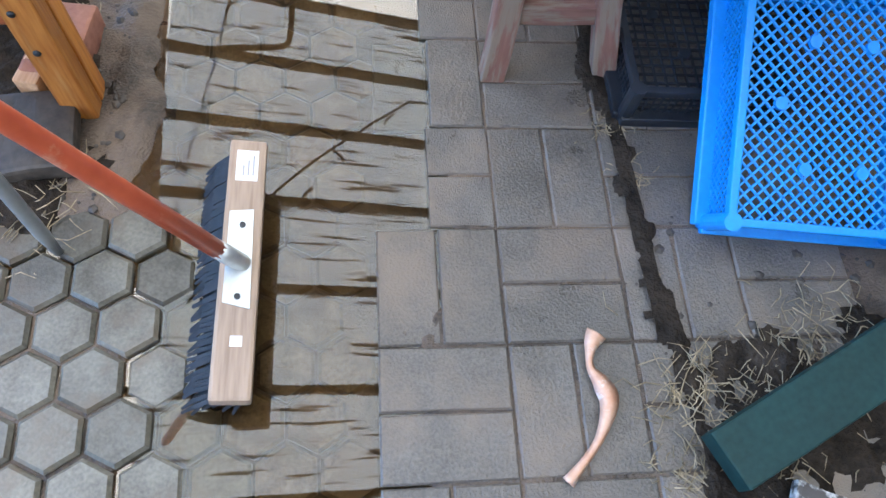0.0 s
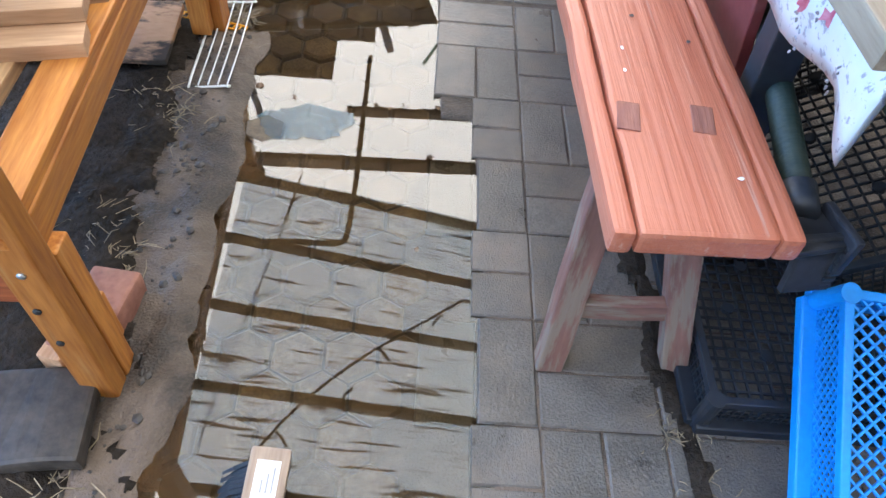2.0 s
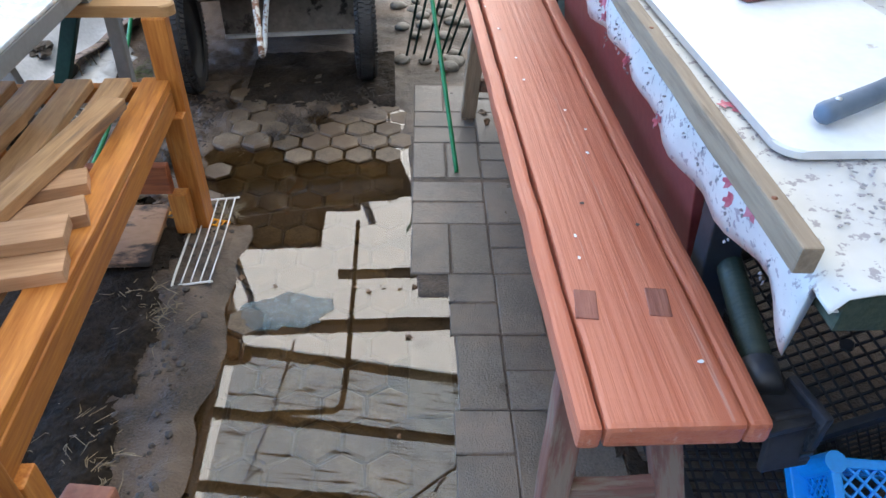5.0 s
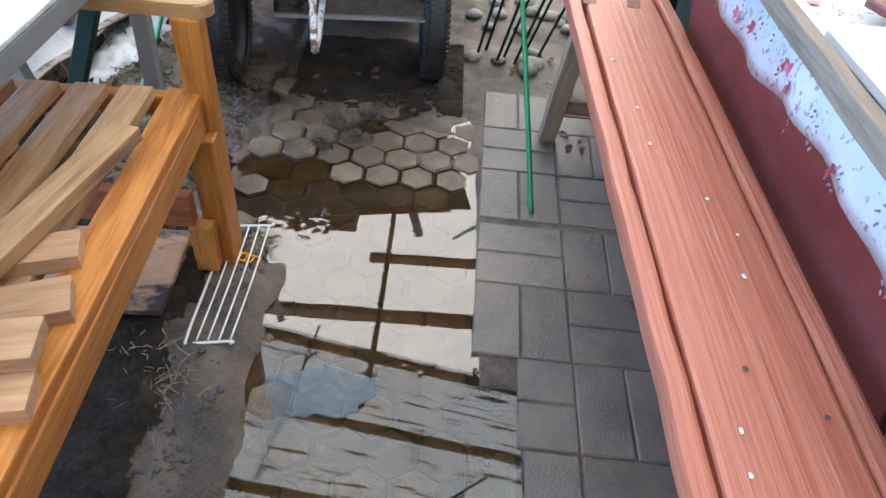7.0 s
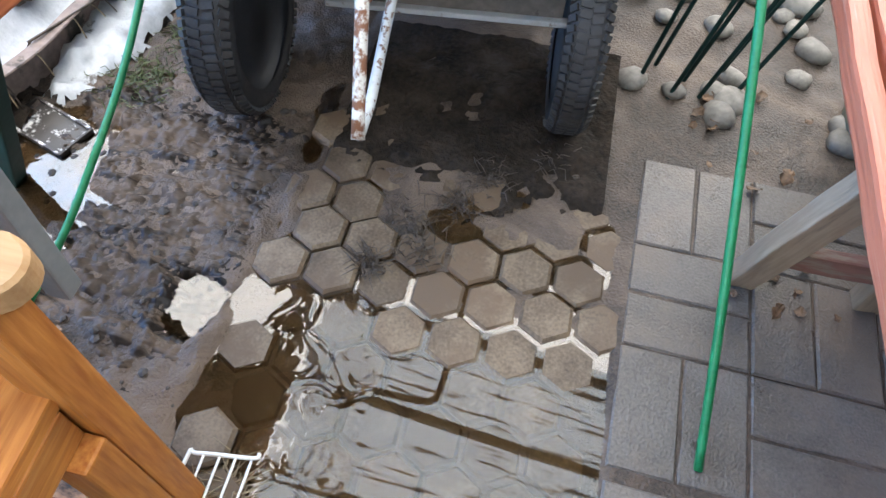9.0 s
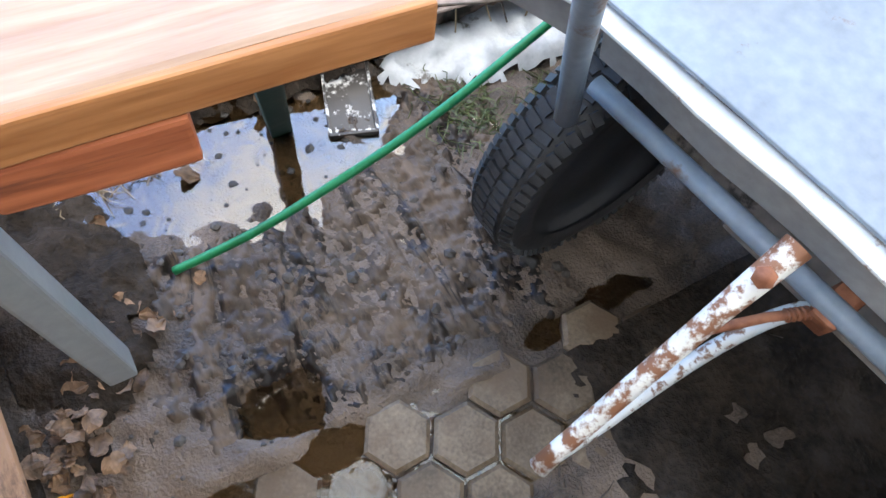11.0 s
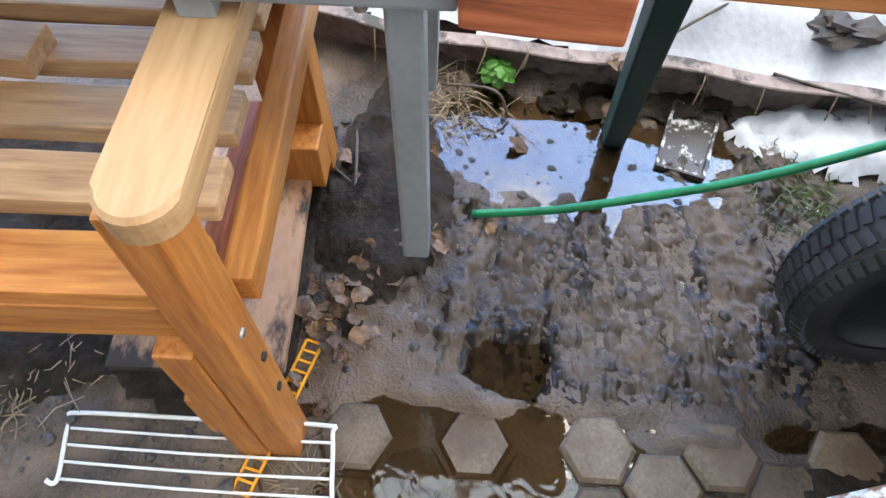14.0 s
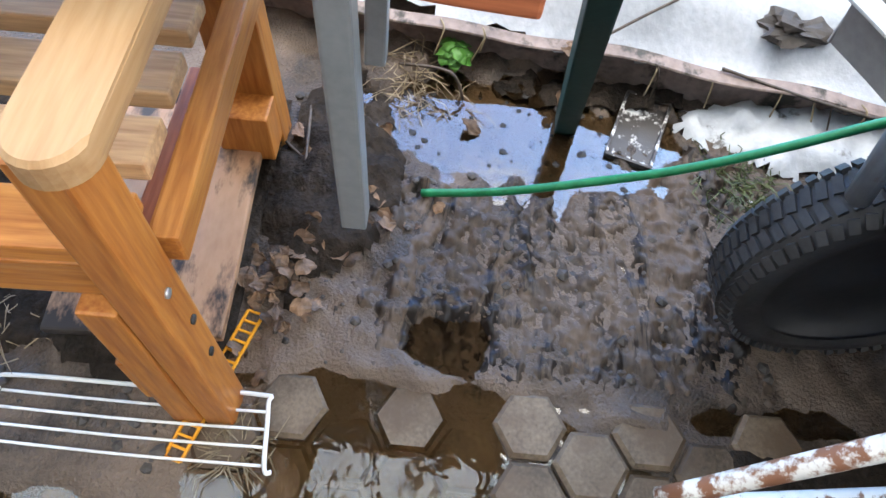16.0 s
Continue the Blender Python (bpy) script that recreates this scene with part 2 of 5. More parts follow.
M["slush"] = material("grey_slush", (0.36, 0.385, 0.41), (0.52, 0.545, 0.57), 7, (0.25, 0.5), 0.6, fine=80, spot=(0.10, 0.09, 0.08), spot_scale=12, spot_at=(0.60, 0.66), bump_size=0.008)
M["edging"] = material("weathered_edging_sheet", (0.13, 0.095, 0.08), (0.30, 0.235, 0.205), 8, (0.6, 0.8), 0.5, spot=(0.05, 0.045, 0.035), spot_scale=12, spot_at=(0.54, 0.62))
M["leaf"] = material("dry_leaf", (0.045, 0.028, 0.016), (0.25, 0.15, 0.085), 18, (0.6, 0.8), 0.5, vary=0.4)
M["straw"] = material("dry_straw", (0.16, 0.12, 0.07), (0.36, 0.285, 0.18), 30, (0.6, 0.8), 0.1, vary=0.15)
M["grass"] = material("dull_green_grass", (0.03, 0.045, 0.012), (0.09, 0.11, 0.035), 30, (0.5, 0.7), 0.1)
M["green_leaf"] = material("fresh_green_leaf", (0.05, 0.17, 0.02), (0.11, 0.30, 0.045), 25, (0.4, 0.55), 0.2)
M["twig"] = material("dark_twig", (0.04, 0.03, 0.022), (0.11, 0.085, 0.065), 30, (0.6, 0.8), 0.3)
# Black soil; under the trailer its colour also stands in for shade.
M["soil"] = material("black_humus_soil_and_shade", (0.011, 0.0085, 0.0065), (0.042, 0.032, 0.024), 14, (0.6, 0.9), 1.0, fine=80, spot=(0.05, 0.04, 0.032), spot_scale=7, spot_at=(0.56, 0.66), bump_size=0.02, spec=0.1)
M["soil_clod"] = material("soil_clod", (0.02, 0.017, 0.015), (0.07, 0.056, 0.045), 20, (0.45, 0.7), 0.7, vary=0.2)
M["stone"] = material("grey_cobble", (0.11, 0.10, 0.085), (0.27, 0.25, 0.22), 14, (0.5, 0.75), 0.5, vary=0.25, spot=(0.05, 0.055, 0.03), spot_at=(0.58, 0.7))
M["cloth"] = material("white_floral_oilcloth", (0.50, 0.50, 0.49), (0.66, 0.66, 0.65), 3, (0.3, 0.45), 0.1, fine=20, spot=(0.30, 0.28, 0.30), spot_scale=62, spot_at=(0.575, 0.60))
M["mossy"] = wood("mossy_green_painted_wood", (0.012, 0.030, 0.022), (0.05, 0.062, 0.042), (0.5, 0.75), 0.6, spot=(0.12, 0.115, 0.085), spot_at=(0.62, 0.72))
M["rose"] = material("printed_rose", (0.52, 0.08, 0.13), (0.66, 0.26, 0.32), 60, (0.3, 0.45), 0.0)
M["sprig"] = material("printed_sprig", (0.20, 0.21, 0.22), (0.38, 0.34, 0.37), 40, (0.3, 0.45), 0.0)
M["white_plastic"] = material("white_plastic_board", (0.66, 0.68, 0.69), (0.76, 0.78, 0.79), 4, (0.3, 0.45), 0.1, spot=(0.33, 0.26, 0.17), spot_scale=9, spot_at=(0.69, 0.74))
M["blue_grip"] = material("blue_grey_grip", (0.085, 0.12, 0.175), (0.13, 0.175, 0.24), 10, (0.4, 0.55), 0.15)
M["red_sheet"] = material("red_painted_panel", (0.16, 0.022, 0.02), (0.25, 0.05, 0.045), 4, (0.3, 0.5), 0.2, spot=(0.30, 0.12, 0.11), spot_at=(0.64, 0.8))
M["glass_green"] = material("pale_green_enamel", (0.20, 0.27, 0.24), (0.32, 0.38, 0.35), 5, (0.25, 0.4), 0.1)
M["peel"] = material("pinkish_dry_peel", (0.52, 0.27, 0.17), (0.72, 0.47, 0.35), 14, (0.5, 0.7), 0.2, spot=(0.78, 0.68, 0.62), spot_at=(0.55, 0.62), spot_scale=18)
M["old_brick"] = material("red_clay_brick", (0.22, 0.085, 0.055), (0.40, 0.18, 0.12), 18, (0.65, 0.85), 0.6, spot=(0.10, 0.07, 0.055), spot_at=(0.56, 0.66))
M["muddy_white"] = material("mud_smeared_white_plastic", (0.60, 0.60, 0.58), (0.76, 0.76, 0.74), 20, (0.25, 0.5), 0.4, spot=(0.03, 0.025, 0.022), spot_scale=16, spot_at=(0.40, 0.46))
M["white_sponge"] = material("white_foam_scrap", (0.62, 0.62, 0.6), (0.76, 0.76, 0.74), 20, (0.6, 0.8), 0.4, spot=(0.07, 0.06, 0.055), spot_scale=11, spot_at=(0.43, 0.50))
M["board"] = material("muddy_plywood_board", (0.35, 0.19, 0.10), (0.47, 0.28, 0.16), 5, (0.55, 0.75), 0.3, (0.6, 1.4, 1.4), fine=60, spot=(0.035, 0.026, 0.02), spot_scale=6, spot_at=(0.50, 0.57))
M["beam"] = wood("dark_roof_timber", (0.07, 0.045, 0.03), (0.14, 0.095, 0.065), (0.6, 0.8))
M["wall"] = material("dark_rough_wall", (0.075, 0.065, 0.055), (0.13, 0.115, 0.10), 3, (0.7, 0.9), 0.4)
M["plank_wall"] = material("dark_plank_wall", (0.06, 0.045, 0.035), (0.12, 0.09, 0.07), 4, (0.7, 0.9), 0.4, (1, 1, 0.15))
M["brown_board"] = material("brown_painted_board", (0.19, 0.05, 0.042), (0.26, 0.08, 0.068), 5, (0.35, 0.5), 0.1)

# Murky water: the surface mirrors, the rest of the light goes through to the mud below.
def water_material(name, wave_scale, wave, twist):
    w = bpy.data.materials.new(name)
    w.use_nodes = True
    n, l = w.node_tree.nodes, w.node_tree.links
    n.remove(n["Principled BSDF"])
    tr, gl, fr, mx = n.new("ShaderNodeBsdfTransparent"), n.new("ShaderNodeBsdfGlossy"), n.new("ShaderNodeFresnel"), n.new("ShaderNodeMixShader")
    tr.inputs["Color"].default_value = (0.98, 0.85, 0.64, 1)
    gl.inputs["Roughness"].default_value = 0.0
    fr.inputs["IOR"].default_value = WATER_IOR
    no, bp, tc = n.new("ShaderNodeTexNoise"), n.new("ShaderNodeBump"), n.new("ShaderNodeTexCoord")
    no.inputs["Scale"].default_value, no.inputs["Distortion"].default_value, no.inputs["Detail"].default_value = wave_scale, twist, 1.0
    bp.inputs["Strength"].default_value, bp.inputs["Distance"].default_value = wave, 0.002
    l.new(tc.outputs["Object"], no.inputs["Vector"])
    l.new(no.outputs["Fac"], bp.inputs["Height"])
    l.new(bp.outputs["Normal"], gl.inputs["Normal"])
    l.new(fr.outputs["Fac"], mx.inputs["Fac"])
    l.new(tr.outputs["BSDF"], mx.inputs[1])
    l.new(gl.outputs["BSDF"], mx.inputs[2])
    l.new(mx.outputs["Shader"], n["Material Output"].inputs["Surface"])
    return w


M["water"] = water_material("still_puddle_water", 9, 0.05, 0.0)
M["ripple"] = water_material("rippled_puddle_water", 15, 0.38, 1.8)

# Translucent roof sheet with streaks of dirt lying across it.
rs = bpy.data.materials.new("translucent_roof_sheet")
rs.use_nodes = True
n, l = rs.node_tree.nodes, rs.node_tree.links
b = n["Principled BSDF"]
n.remove(b)
tl, df, mx = n.new("ShaderNodeBsdfTranslucent"), n.new("ShaderNodeBsdfDiffuse"), n.new("ShaderNodeMixShader")
tc, mp, no, ra = n.new("ShaderNodeTexCoord"), n.new("ShaderNodeMapping"), n.new("ShaderNodeTexNoise"), n.new("ShaderNodeValToRGB")
mp.inputs["Scale"].default_value = (1.1, 17, 1)
no.inputs["Scale"].default_value, no.inputs["Detail"].default_value = 2.3, 3
ra.color_ramp.elements[0].position, ra.color_ramp.elements[1].position = 0.365, 0.415
ra.color_ramp.elements[0].color, ra.color_ramp.elements[1].color = (0.055, 0.045, 0.035, 1), (0.54, 0.58, 0.59, 1)
df.inputs["Color"].default_value = (0.3, 0.3, 0.29, 1)
mx.inputs["Fac"].default_value = 0.08
l.new(tc.outputs["Object"], mp.inputs["Vector"])
l.new(mp.outputs["Vector"], no.inputs["Vector"])
l.new(no.outputs["Fac"], ra.inputs["Fac"])
l.new(ra.outputs["Color"], tl.inputs["Color"])
cl, mc = n.new("ShaderNodeBsdfTransparent"), n.new("ShaderNodeMixShader")
mc.inputs["Fac"].default_value = 0.36
l.new(ra.outputs["Color"], cl.inputs["Color"])
l.new(tl.outputs["BSDF"], mx.inputs[1])
l.new(df.outputs["BSDF"], mx.inputs[2])
l.new(mx.outputs["Shader"], mc.inputs[1])
l.new(cl.outputs["BSDF"], mc.inputs[2])
l.new(mc.outputs["Shader"], n["Material Output"].inputs["Surface"])
M["roof"] = rs

ic = bpy.data.materials.new("thin_ice")
ic.use_nodes = True
n, l = ic.node_tree.nodes, ic.node_tree.links
b = n["Principled BSDF"]
b.inputs["Base Color"].default_value, b.inputs["Roughness"].default_value, b.inputs["Alpha"].default_value = (0.12, 0.19, 0.23, 1), 0.06, 0.32
vo, bp, tc = n.new("ShaderNodeTexVoronoi"), n.new("ShaderNodeBump"), n.new("ShaderNodeTexCoord")
vo.feature, vo.inputs["Scale"].default_value = "DISTANCE_TO_EDGE", 38
bp.inputs["Strength"].default_value, bp.inputs["Distance"].default_value = 0.6, 0.006
l.new(tc.outputs["Object"], vo.inputs["Vector"])
l.new(vo.outputs["Distance"], bp.inputs["Height"])
l.new(bp.outputs["Normal"], b.inputs["Normal"])
M["ice"] = ic

# ---- building helpers ----
PLACE = {}


def thing(name, base, label, category, group="", kind=""):
    ob = new(name)
    ob.location = base
    PLACE[ob] = Matrix.Translation(base)
    return tagged(ob, label, category, group, kind)


def put(name, mesh, parent=None, m=None, label=""):
    m = m or Matrix.Identity(4)
    ob = new(name, mesh)
    PLACE[ob] = m
    if parent:
        ob.parent = parent
        ob.matrix_basis = PLACE[parent].inverted() @ m
    else:
        ob.matrix_basis = m
    return tagged(ob, label)


def to_mesh(name, bm, mat, smooth=False):
    bmesh.ops.recalc_face_normals(bm, faces=bm.faces)
    me = bpy.data.meshes.new(name)
    bm.to_mesh(me)
    bm.free()
    me.materials.append(mat)
    if smooth:
        me.polygons.foreach_set("use_smooth", [True] * len(me.polygons))
    return me


def part(name, bm, mat, parent=None, label="", m=None, smooth=False):
    return put(name, to_mesh(name, bm, mat, smooth), parent, m, label)


def box_bm(lx, ly, lz, bevel=0.003, cuts=0, wobble=0.0, seed=0):
    """A box round the origin with worn, rounded edges; long boxes can be cut along x and made uneven."""
    bm = bmesh.new()
    bmesh.ops.create_cube(bm, size=1)
    bmesh.ops.scale(bm, vec=(lx, ly, lz), verts=bm.verts)
    if cuts:
        es = [e for e in bm.edges if abs(e.verts[0].co.x - e.verts[1].co.x) > lx * 0.5]
        bmesh.ops.subdivide_edges(bm, edges=es, cuts=cuts)
    if bevel:
        es = [e for e in bm.edges if e.calc_face_angle(0) > 0.5]
        bmesh.ops.bevel(bm, geom=es, offset=min(bevel, lx * 0.3, ly * 0.3, lz * 0.3), segments=2, affect="EDGES", profile=0.6)
    if wobble:
        for v in bm.verts:
            v.co += noise.noise_vector(v.co * 9 + Vector((seed * 3.1, seed, 0))) * wobble
    return bm


def axes(p0, p1, up=(0, 0, 1)):
    """A pose in the middle between p0 and p1 whose x runs along them."""
    a, b = Vector(p0), Vector(p1)
    x = (b - a).normalized()
    y = Vector(up).cross(x).normalized()
    z = x.cross(y)
    m = Matrix((x, y, z)).transposed().to_4x4()
    m.translation = (a + b) / 2
    return m, (b - a).length


def bar(name, p0, p1, wide, thick, mat, parent=None, label="", up=(0, 0, 1), bevel=0.004, cuts=0, wobble=0.0, seed=0):
    """A plank or square bar from p0 to p1."""
    m, ln = axes(p0, p1, up)
    return part(name, box_bm(ln, wide, thick, bevel, cuts, wobble, seed), mat, parent, label, m)


def tube_bm(points, radius, sides=10, radii=None, cap=True):
    bm = bmesh.new()
    pts = [Vector(p) for p in points]
    rings = []
    up = Vector((0.13, 0.31, 0.94))
    for i, p in enumerate(pts):
        t = (pts[min(i + 1, len(pts) - 1)] - pts[max(i - 1, 0)]).normalized()
        a = t.cross(up)
        a = a.normalized() if a.length > 1e-4 else t.orthogonal().normalized()
        c = t.cross(a)
        r = radii[i] if radii else radius
        rings.append([bm.verts.new(p + (a * math.cos(k * math.tau / sides) + c * math.sin(k * math.tau / sides)) * r) for k in range(sides)])
    for r0, r1 in zip(rings, rings[1:]):
        for k in range(sides):
            bm.faces.new((r0[k], r0[(k + 1) % sides], r1[(k + 1) % sides], r1[k]))
    if cap:
        bm.faces.new(rings[0][::-1])
        bm.faces.new(rings[-1])
    return bm


def tube(name, points, radius, mat, parent=None, label="", sides=10, radii=None):
    return part(name, tube_bm(points, radius, sides, radii), mat, parent, label, smooth=True)


def curve(points, steps=8):
    """A smooth line through the points."""
    p = [Vector(q) for q in points]
    out = []
    for i in range(len(p) - 1):
        a, b, c, d = p[max(i - 1, 0)], p[i], p[i + 1], p[min(i + 2, len(p) - 1)]
        for k in range(steps):
            t = k / steps
            out.append(0.5 * ((2 * b) + (c - a) * t + (2 * a - 5 * b + 4 * c - d) * t * t + (3 * b - a - 3 * c + d) * t ** 3))
    return out + [p[-1]]


def merge(*bms):
    out = bmesh.new()
    for b in bms:
        me = bpy.data.meshes.new("tmp")
        b.to_mesh(me)
        b.free()
        out.from_mesh(me)
        bpy.data.meshes.remove(me)
    return out


def moved(bm, m):
    bmesh.ops.transform(bm, matrix=m, verts=bm.verts)
    return bm


def prism_bm(outline, z0, z1, bevel=0.0):
    """A flat piece with that outline, from z0 up to z1."""
    bm = bmesh.new()
    low = [bm.verts.new((x, y, z0)) for x, y in outline]
    top = [bm.verts.new((x, y, z1)) for x, y in outline]
    bm.faces.new(low[::-1])
    face = bm.faces.new(top)
    for i in range(len(low)):
        j = (i + 1) % len(low)
        bm.faces.new((low[i], low[j], top[j], top[i]))
    if bevel:
        bmesh.ops.bevel(bm, geom=list(face.edges), offset=bevel, segments=1, affect="EDGES")
    return bm

# ---- ground ----
def smooth_step(a, b, x):
    t = max(0.0, min(1.0, (x - a) / (b - a)))
    return t * t * (3 - 2 * t)


def fbm(x, y, s, o=0.0):
    return noise.fractal(Vector((x * s + o, y * s - o, o)), 0.9, 2.1, 4)


WATER = -0.008


def ground_height(x, y):
    """The lie of the land: sunken paving in the walk, mud banks beside it, a raised bed far to the side."""
    wob = fbm(x, y, 6, 3.1) * 0.03
    left_bank = 1 - smooth_step(-0.31 + wob, -0.23 + wob, x)
    along = smooth_step(0.66, 0.80, y + wob) * (1 - smooth_step(2.02, 2.16, y + wob))
    h = -0.030 + 0.004 * fbm(x, y, 9)
    h += left_bank * along * (0.038 + 0.010 * fbm(x, y, 13, 1.7) + 0.004 * fbm(x, y, 40))
    mud = (1 - smooth_step(-0.495, -0.45, x + 1.3 * wob)) * smooth_step(2.05, 2.2, y)
    streak = noise.fractal(Vector((x * 9, y * 26, 5.0)), 0.8, 2.2, 4)
    h += mud * (0.033 + 0.011 * streak + 0.010 * fbm(x, y, 30) + 0.004 * fbm(x, y, 80))
    basin = math.hypot((x + 1.0) / 0.15, (y - 2.52) / 0.30)
    h -= mud * 0.027 * (1 - smooth_step(0.75, 1.25, basin + fbm(x, y, 12, 2.0) * 0.5 + fbm(x, y, 40, 5.0) * 0.14))
    rut = math.hypot((x + 0.55) / 0.05, (y - 2.43) / 0.08)
    h -= mud * 0.028 * (1 - smooth_step(0.6, 1.2, rut + fbm(x, y, 14, 7.0) * 0.3))
    h += (1 - smooth_step(-0.62, -0.50, x)) * smooth_step(2.0, 2.1, y) * (1 - smooth_step(2.3, 2.42, y)) * (0.012 + 0.012 * fbm(x, y, 22, 4))
    side = 1 - smooth_step(-1.30, -1.17, x + 0.15 * (2.6 - y) * 0.9)
    h += side * 0.10
    silt = (smooth_step(0.25, 0.30, x) if 0.55 < y < 1.75 else smooth_step(0.188, 0.203, x)) * (1 - smooth_step(3.0, 3.2, y))
    h = h * (1 - silt) + silt * (-0.0030 + 0.0026 * fbm(x, y, 9, 3) + 0.0012 * fbm(x, y, 40, 2))
    dry = (1 - smooth_step(-0.30, -0.22, x)) * (1 - smooth_step(0.62, 0.72, y))
    h = h * (1 - dry) + dry * (-0.006 + 0.003 * fbm(x, y, 16, 5))
    hexes = smooth_step(-0.47, -0.44, x) * (1 - silt)
    h += hexes * (0.013 * smooth_step(2.0, 2.15, y) + 0.008 * smooth_step(2.35, 2.6, y) + 0.006 * smooth_step(2.7, 2.9, y) + 0.006 * fbm(x, y, 11, 6) * smooth_step(2.3, 2.6, y))
    h += 0.015 * math.exp(-((x + 0.455) / 0.05) ** 2 - ((y - 2.2) / 0.09) ** 2)
    flood = smooth_step(-0.42, -0.39, x) * (1 - smooth_step(-0.23, -0.19, x)) * smooth_step(2.18, 2.22, y) * (1 - smooth_step(2.48, 2.54, y))
    h = h * (1 - flood) + flood * min(h, -0.02)
    right = smooth_step(1.05, 1.2, x)
    h += right * (0.006 + 0.014 * fbm(x, y, 9, 9)) * (1 - smooth_step(2.4, 3.0, y))
    far = smooth_step(3.2, 3.8, y)
    h += far * (0.03 + 0.02 * fbm(x, y, 5, 6))
    return h


def spaced(a, b, step, reach):
    mid = list(np.arange(a, b + step / 2, step))
    out = [step * 1.6 ** k for k in range(1, 40)]
    tail = [v for v in np.cumsum(out) if v < reach]
    return [a - v for v in tail[::-1]] + mid + [b + v for v in tail]


gx, gy = spaced(-1.5, 1.2, 0.014, 700), spaced(-0.2, 3.6, 0.014, 700)
verts = [(x, y, ground_height(x, y) if abs(x) < 4 and -3 < y < 8 else 0.0) for y in gy for x in gx]
nx = len(gx)
faces = [(j * nx + i, j * nx + i + 1, (j + 1) * nx + i + 1, (j + 1) * nx + i) for j in range(len(gy) - 1) for i in range(nx - 1)]
me = bpy.data.meshes.new("ground")
me.from_pydata(verts, [], faces)
me.materials.append(M["mud"])
me.polygons.foreach_set("use_smooth", [True] * len(me.polygons))
tagged(put("ground", me), "dark wet mud and soil with silt and ruts", "ground", kind="structure")

for x0, x1, y0, y1, kind in ((-1.2, 0.32, 0.17, 2.18, "water"), (-0.19, 0.32, 2.18, 3.07, "water"), (-1.2, -0.19, 2.18, 3.07, "ripple")):
    me = bpy.data.meshes.new("water")
    me.from_pydata([(x0, y0, WATER), (x1, y0, WATER), (x1, y1, WATER), (x0, y1, WATER)], [], [(0, 1, 2, 3)])
    me.materials.append(M[kind])
    tagged(put("water", me), "shallow murky puddle water mirroring the roof and sky", "water", kind="structure")

# ---- canopy roof, seen mirrored in the puddle ----
def roof_z(x):
    return ROOF + 0.26 * x


roof = thing("ceiling", (0.6, 1.0, ROOF), "translucent canopy roof sheets on dark timber purlins", "roof", kind="structure")
bm = bmesh.new()
xs = [-1.0 + 0.1 * i for i in range(39)]
cols = []
for j, y in enumerate(np.arange(-3.0, 3.93, 0.038)):
    z = 0.008 * math.sin(y / 0.076 * math.tau)
    cols.append([bm.verts.new((x, y, roof_z(x) + 0.06 + z)) for x in (xs[0], xs[-1])])
for a, b in zip(cols, cols[1:]):
    bm.faces.new((a[0], a[1], b[1], b[0]))
part("roof_sheet", bm, M["roof"], roof)
for y in (3.80, 3.25, 2.73, 2.20, 1.63, 1.05, 0.5, -0.05, -0.6, -1.2, -1.8, -2.4):
    bar("purlin", (-1.06, y, roof_z(-1.06)), (2.8, y, roof_z(2.8)), 0.040, 0.065, M["beam"], roof, up=(-0.26, 0, 1))
bar("edge_beam", (-1.12, -3, roof_z(-1.1) - 0.02), (-1.12, 4.1, roof_z(-1.1) - 0.02), 0.12, 0.2, M["beam"], roof)
bar("front_beam", (-1.2, 4.15, ROOF - 0.1), (2.8, 4.15, ROOF - 0.1), 0.06, 0.09, M["beam"], roof)
bar("outer_beam", (-0.35, 4.75, ROOF - 0.1), (2.8, 4.75, ROOF - 0.1), 0.05, 0.07, M["beam"], roof)
for px in (-1.12, 2.75):
    bar("roof_post", (px, 4.05, 0), (px, 4.05, roof_z(px)), 0.11, 0.11, M["beam"], roof, up=(0, 1, 0))
    bar("roof_post", (px, -2.9, 0), (px, -2.9, roof_z(px)), 0.11, 0.11, M["beam"], roof, up=(0, 1, 0))
pz = ROOF - 0.16
pipe = thing("pipe", (-0.2, 3.3, pz), "thin bent metal pipe under the canopy roof", "pipe")
tube("pipe_run", curve([(-1.06, 3.30, pz), (-0.6, 3.31, pz), (-0.34, 3.31, pz), (-0.27, 3.33, pz), (-0.24, 3.42, pz), (-0.22, 3.9, pz), (-0.2, 5.4, pz)], 6), 0.02, M["beam"], pipe)
vz = ROOF - 0.12
for pts in ([(-0.62, 4.0, vz), (-0.72, 3.3, vz + 0.02), (-0.84, 2.6, vz), (-0.94, 1.9, vz + 0.03)],
            [(0.55, 3.02, vz + 0.16), (0.22, 2.75, vz + 0.1), (-0.15, 2.45, vz + 0.06), (-0.5, 2.05, vz), (-0.8, 1.55, vz - 0.02)]):
    vine = thing("vine", pts[0], "bare climbing stem hanging under the canopy roof", "vine")
    tube("stem", curve(pts, 6), 0.009, M["twig"], vine, sides=6)
    for k in range(4):
        a = Vector(pts[0]).lerp(Vector(pts[-1]), 0.15 + 0.2 * k)
        tube("shoot", [a, a + Vector((0.03 * (-1) ** k, 0.05, 0)), a + Vector((0.07 * (-1) ** k, 0.09, 0.01))], 0.009, M["twig"], vine, sides=5)

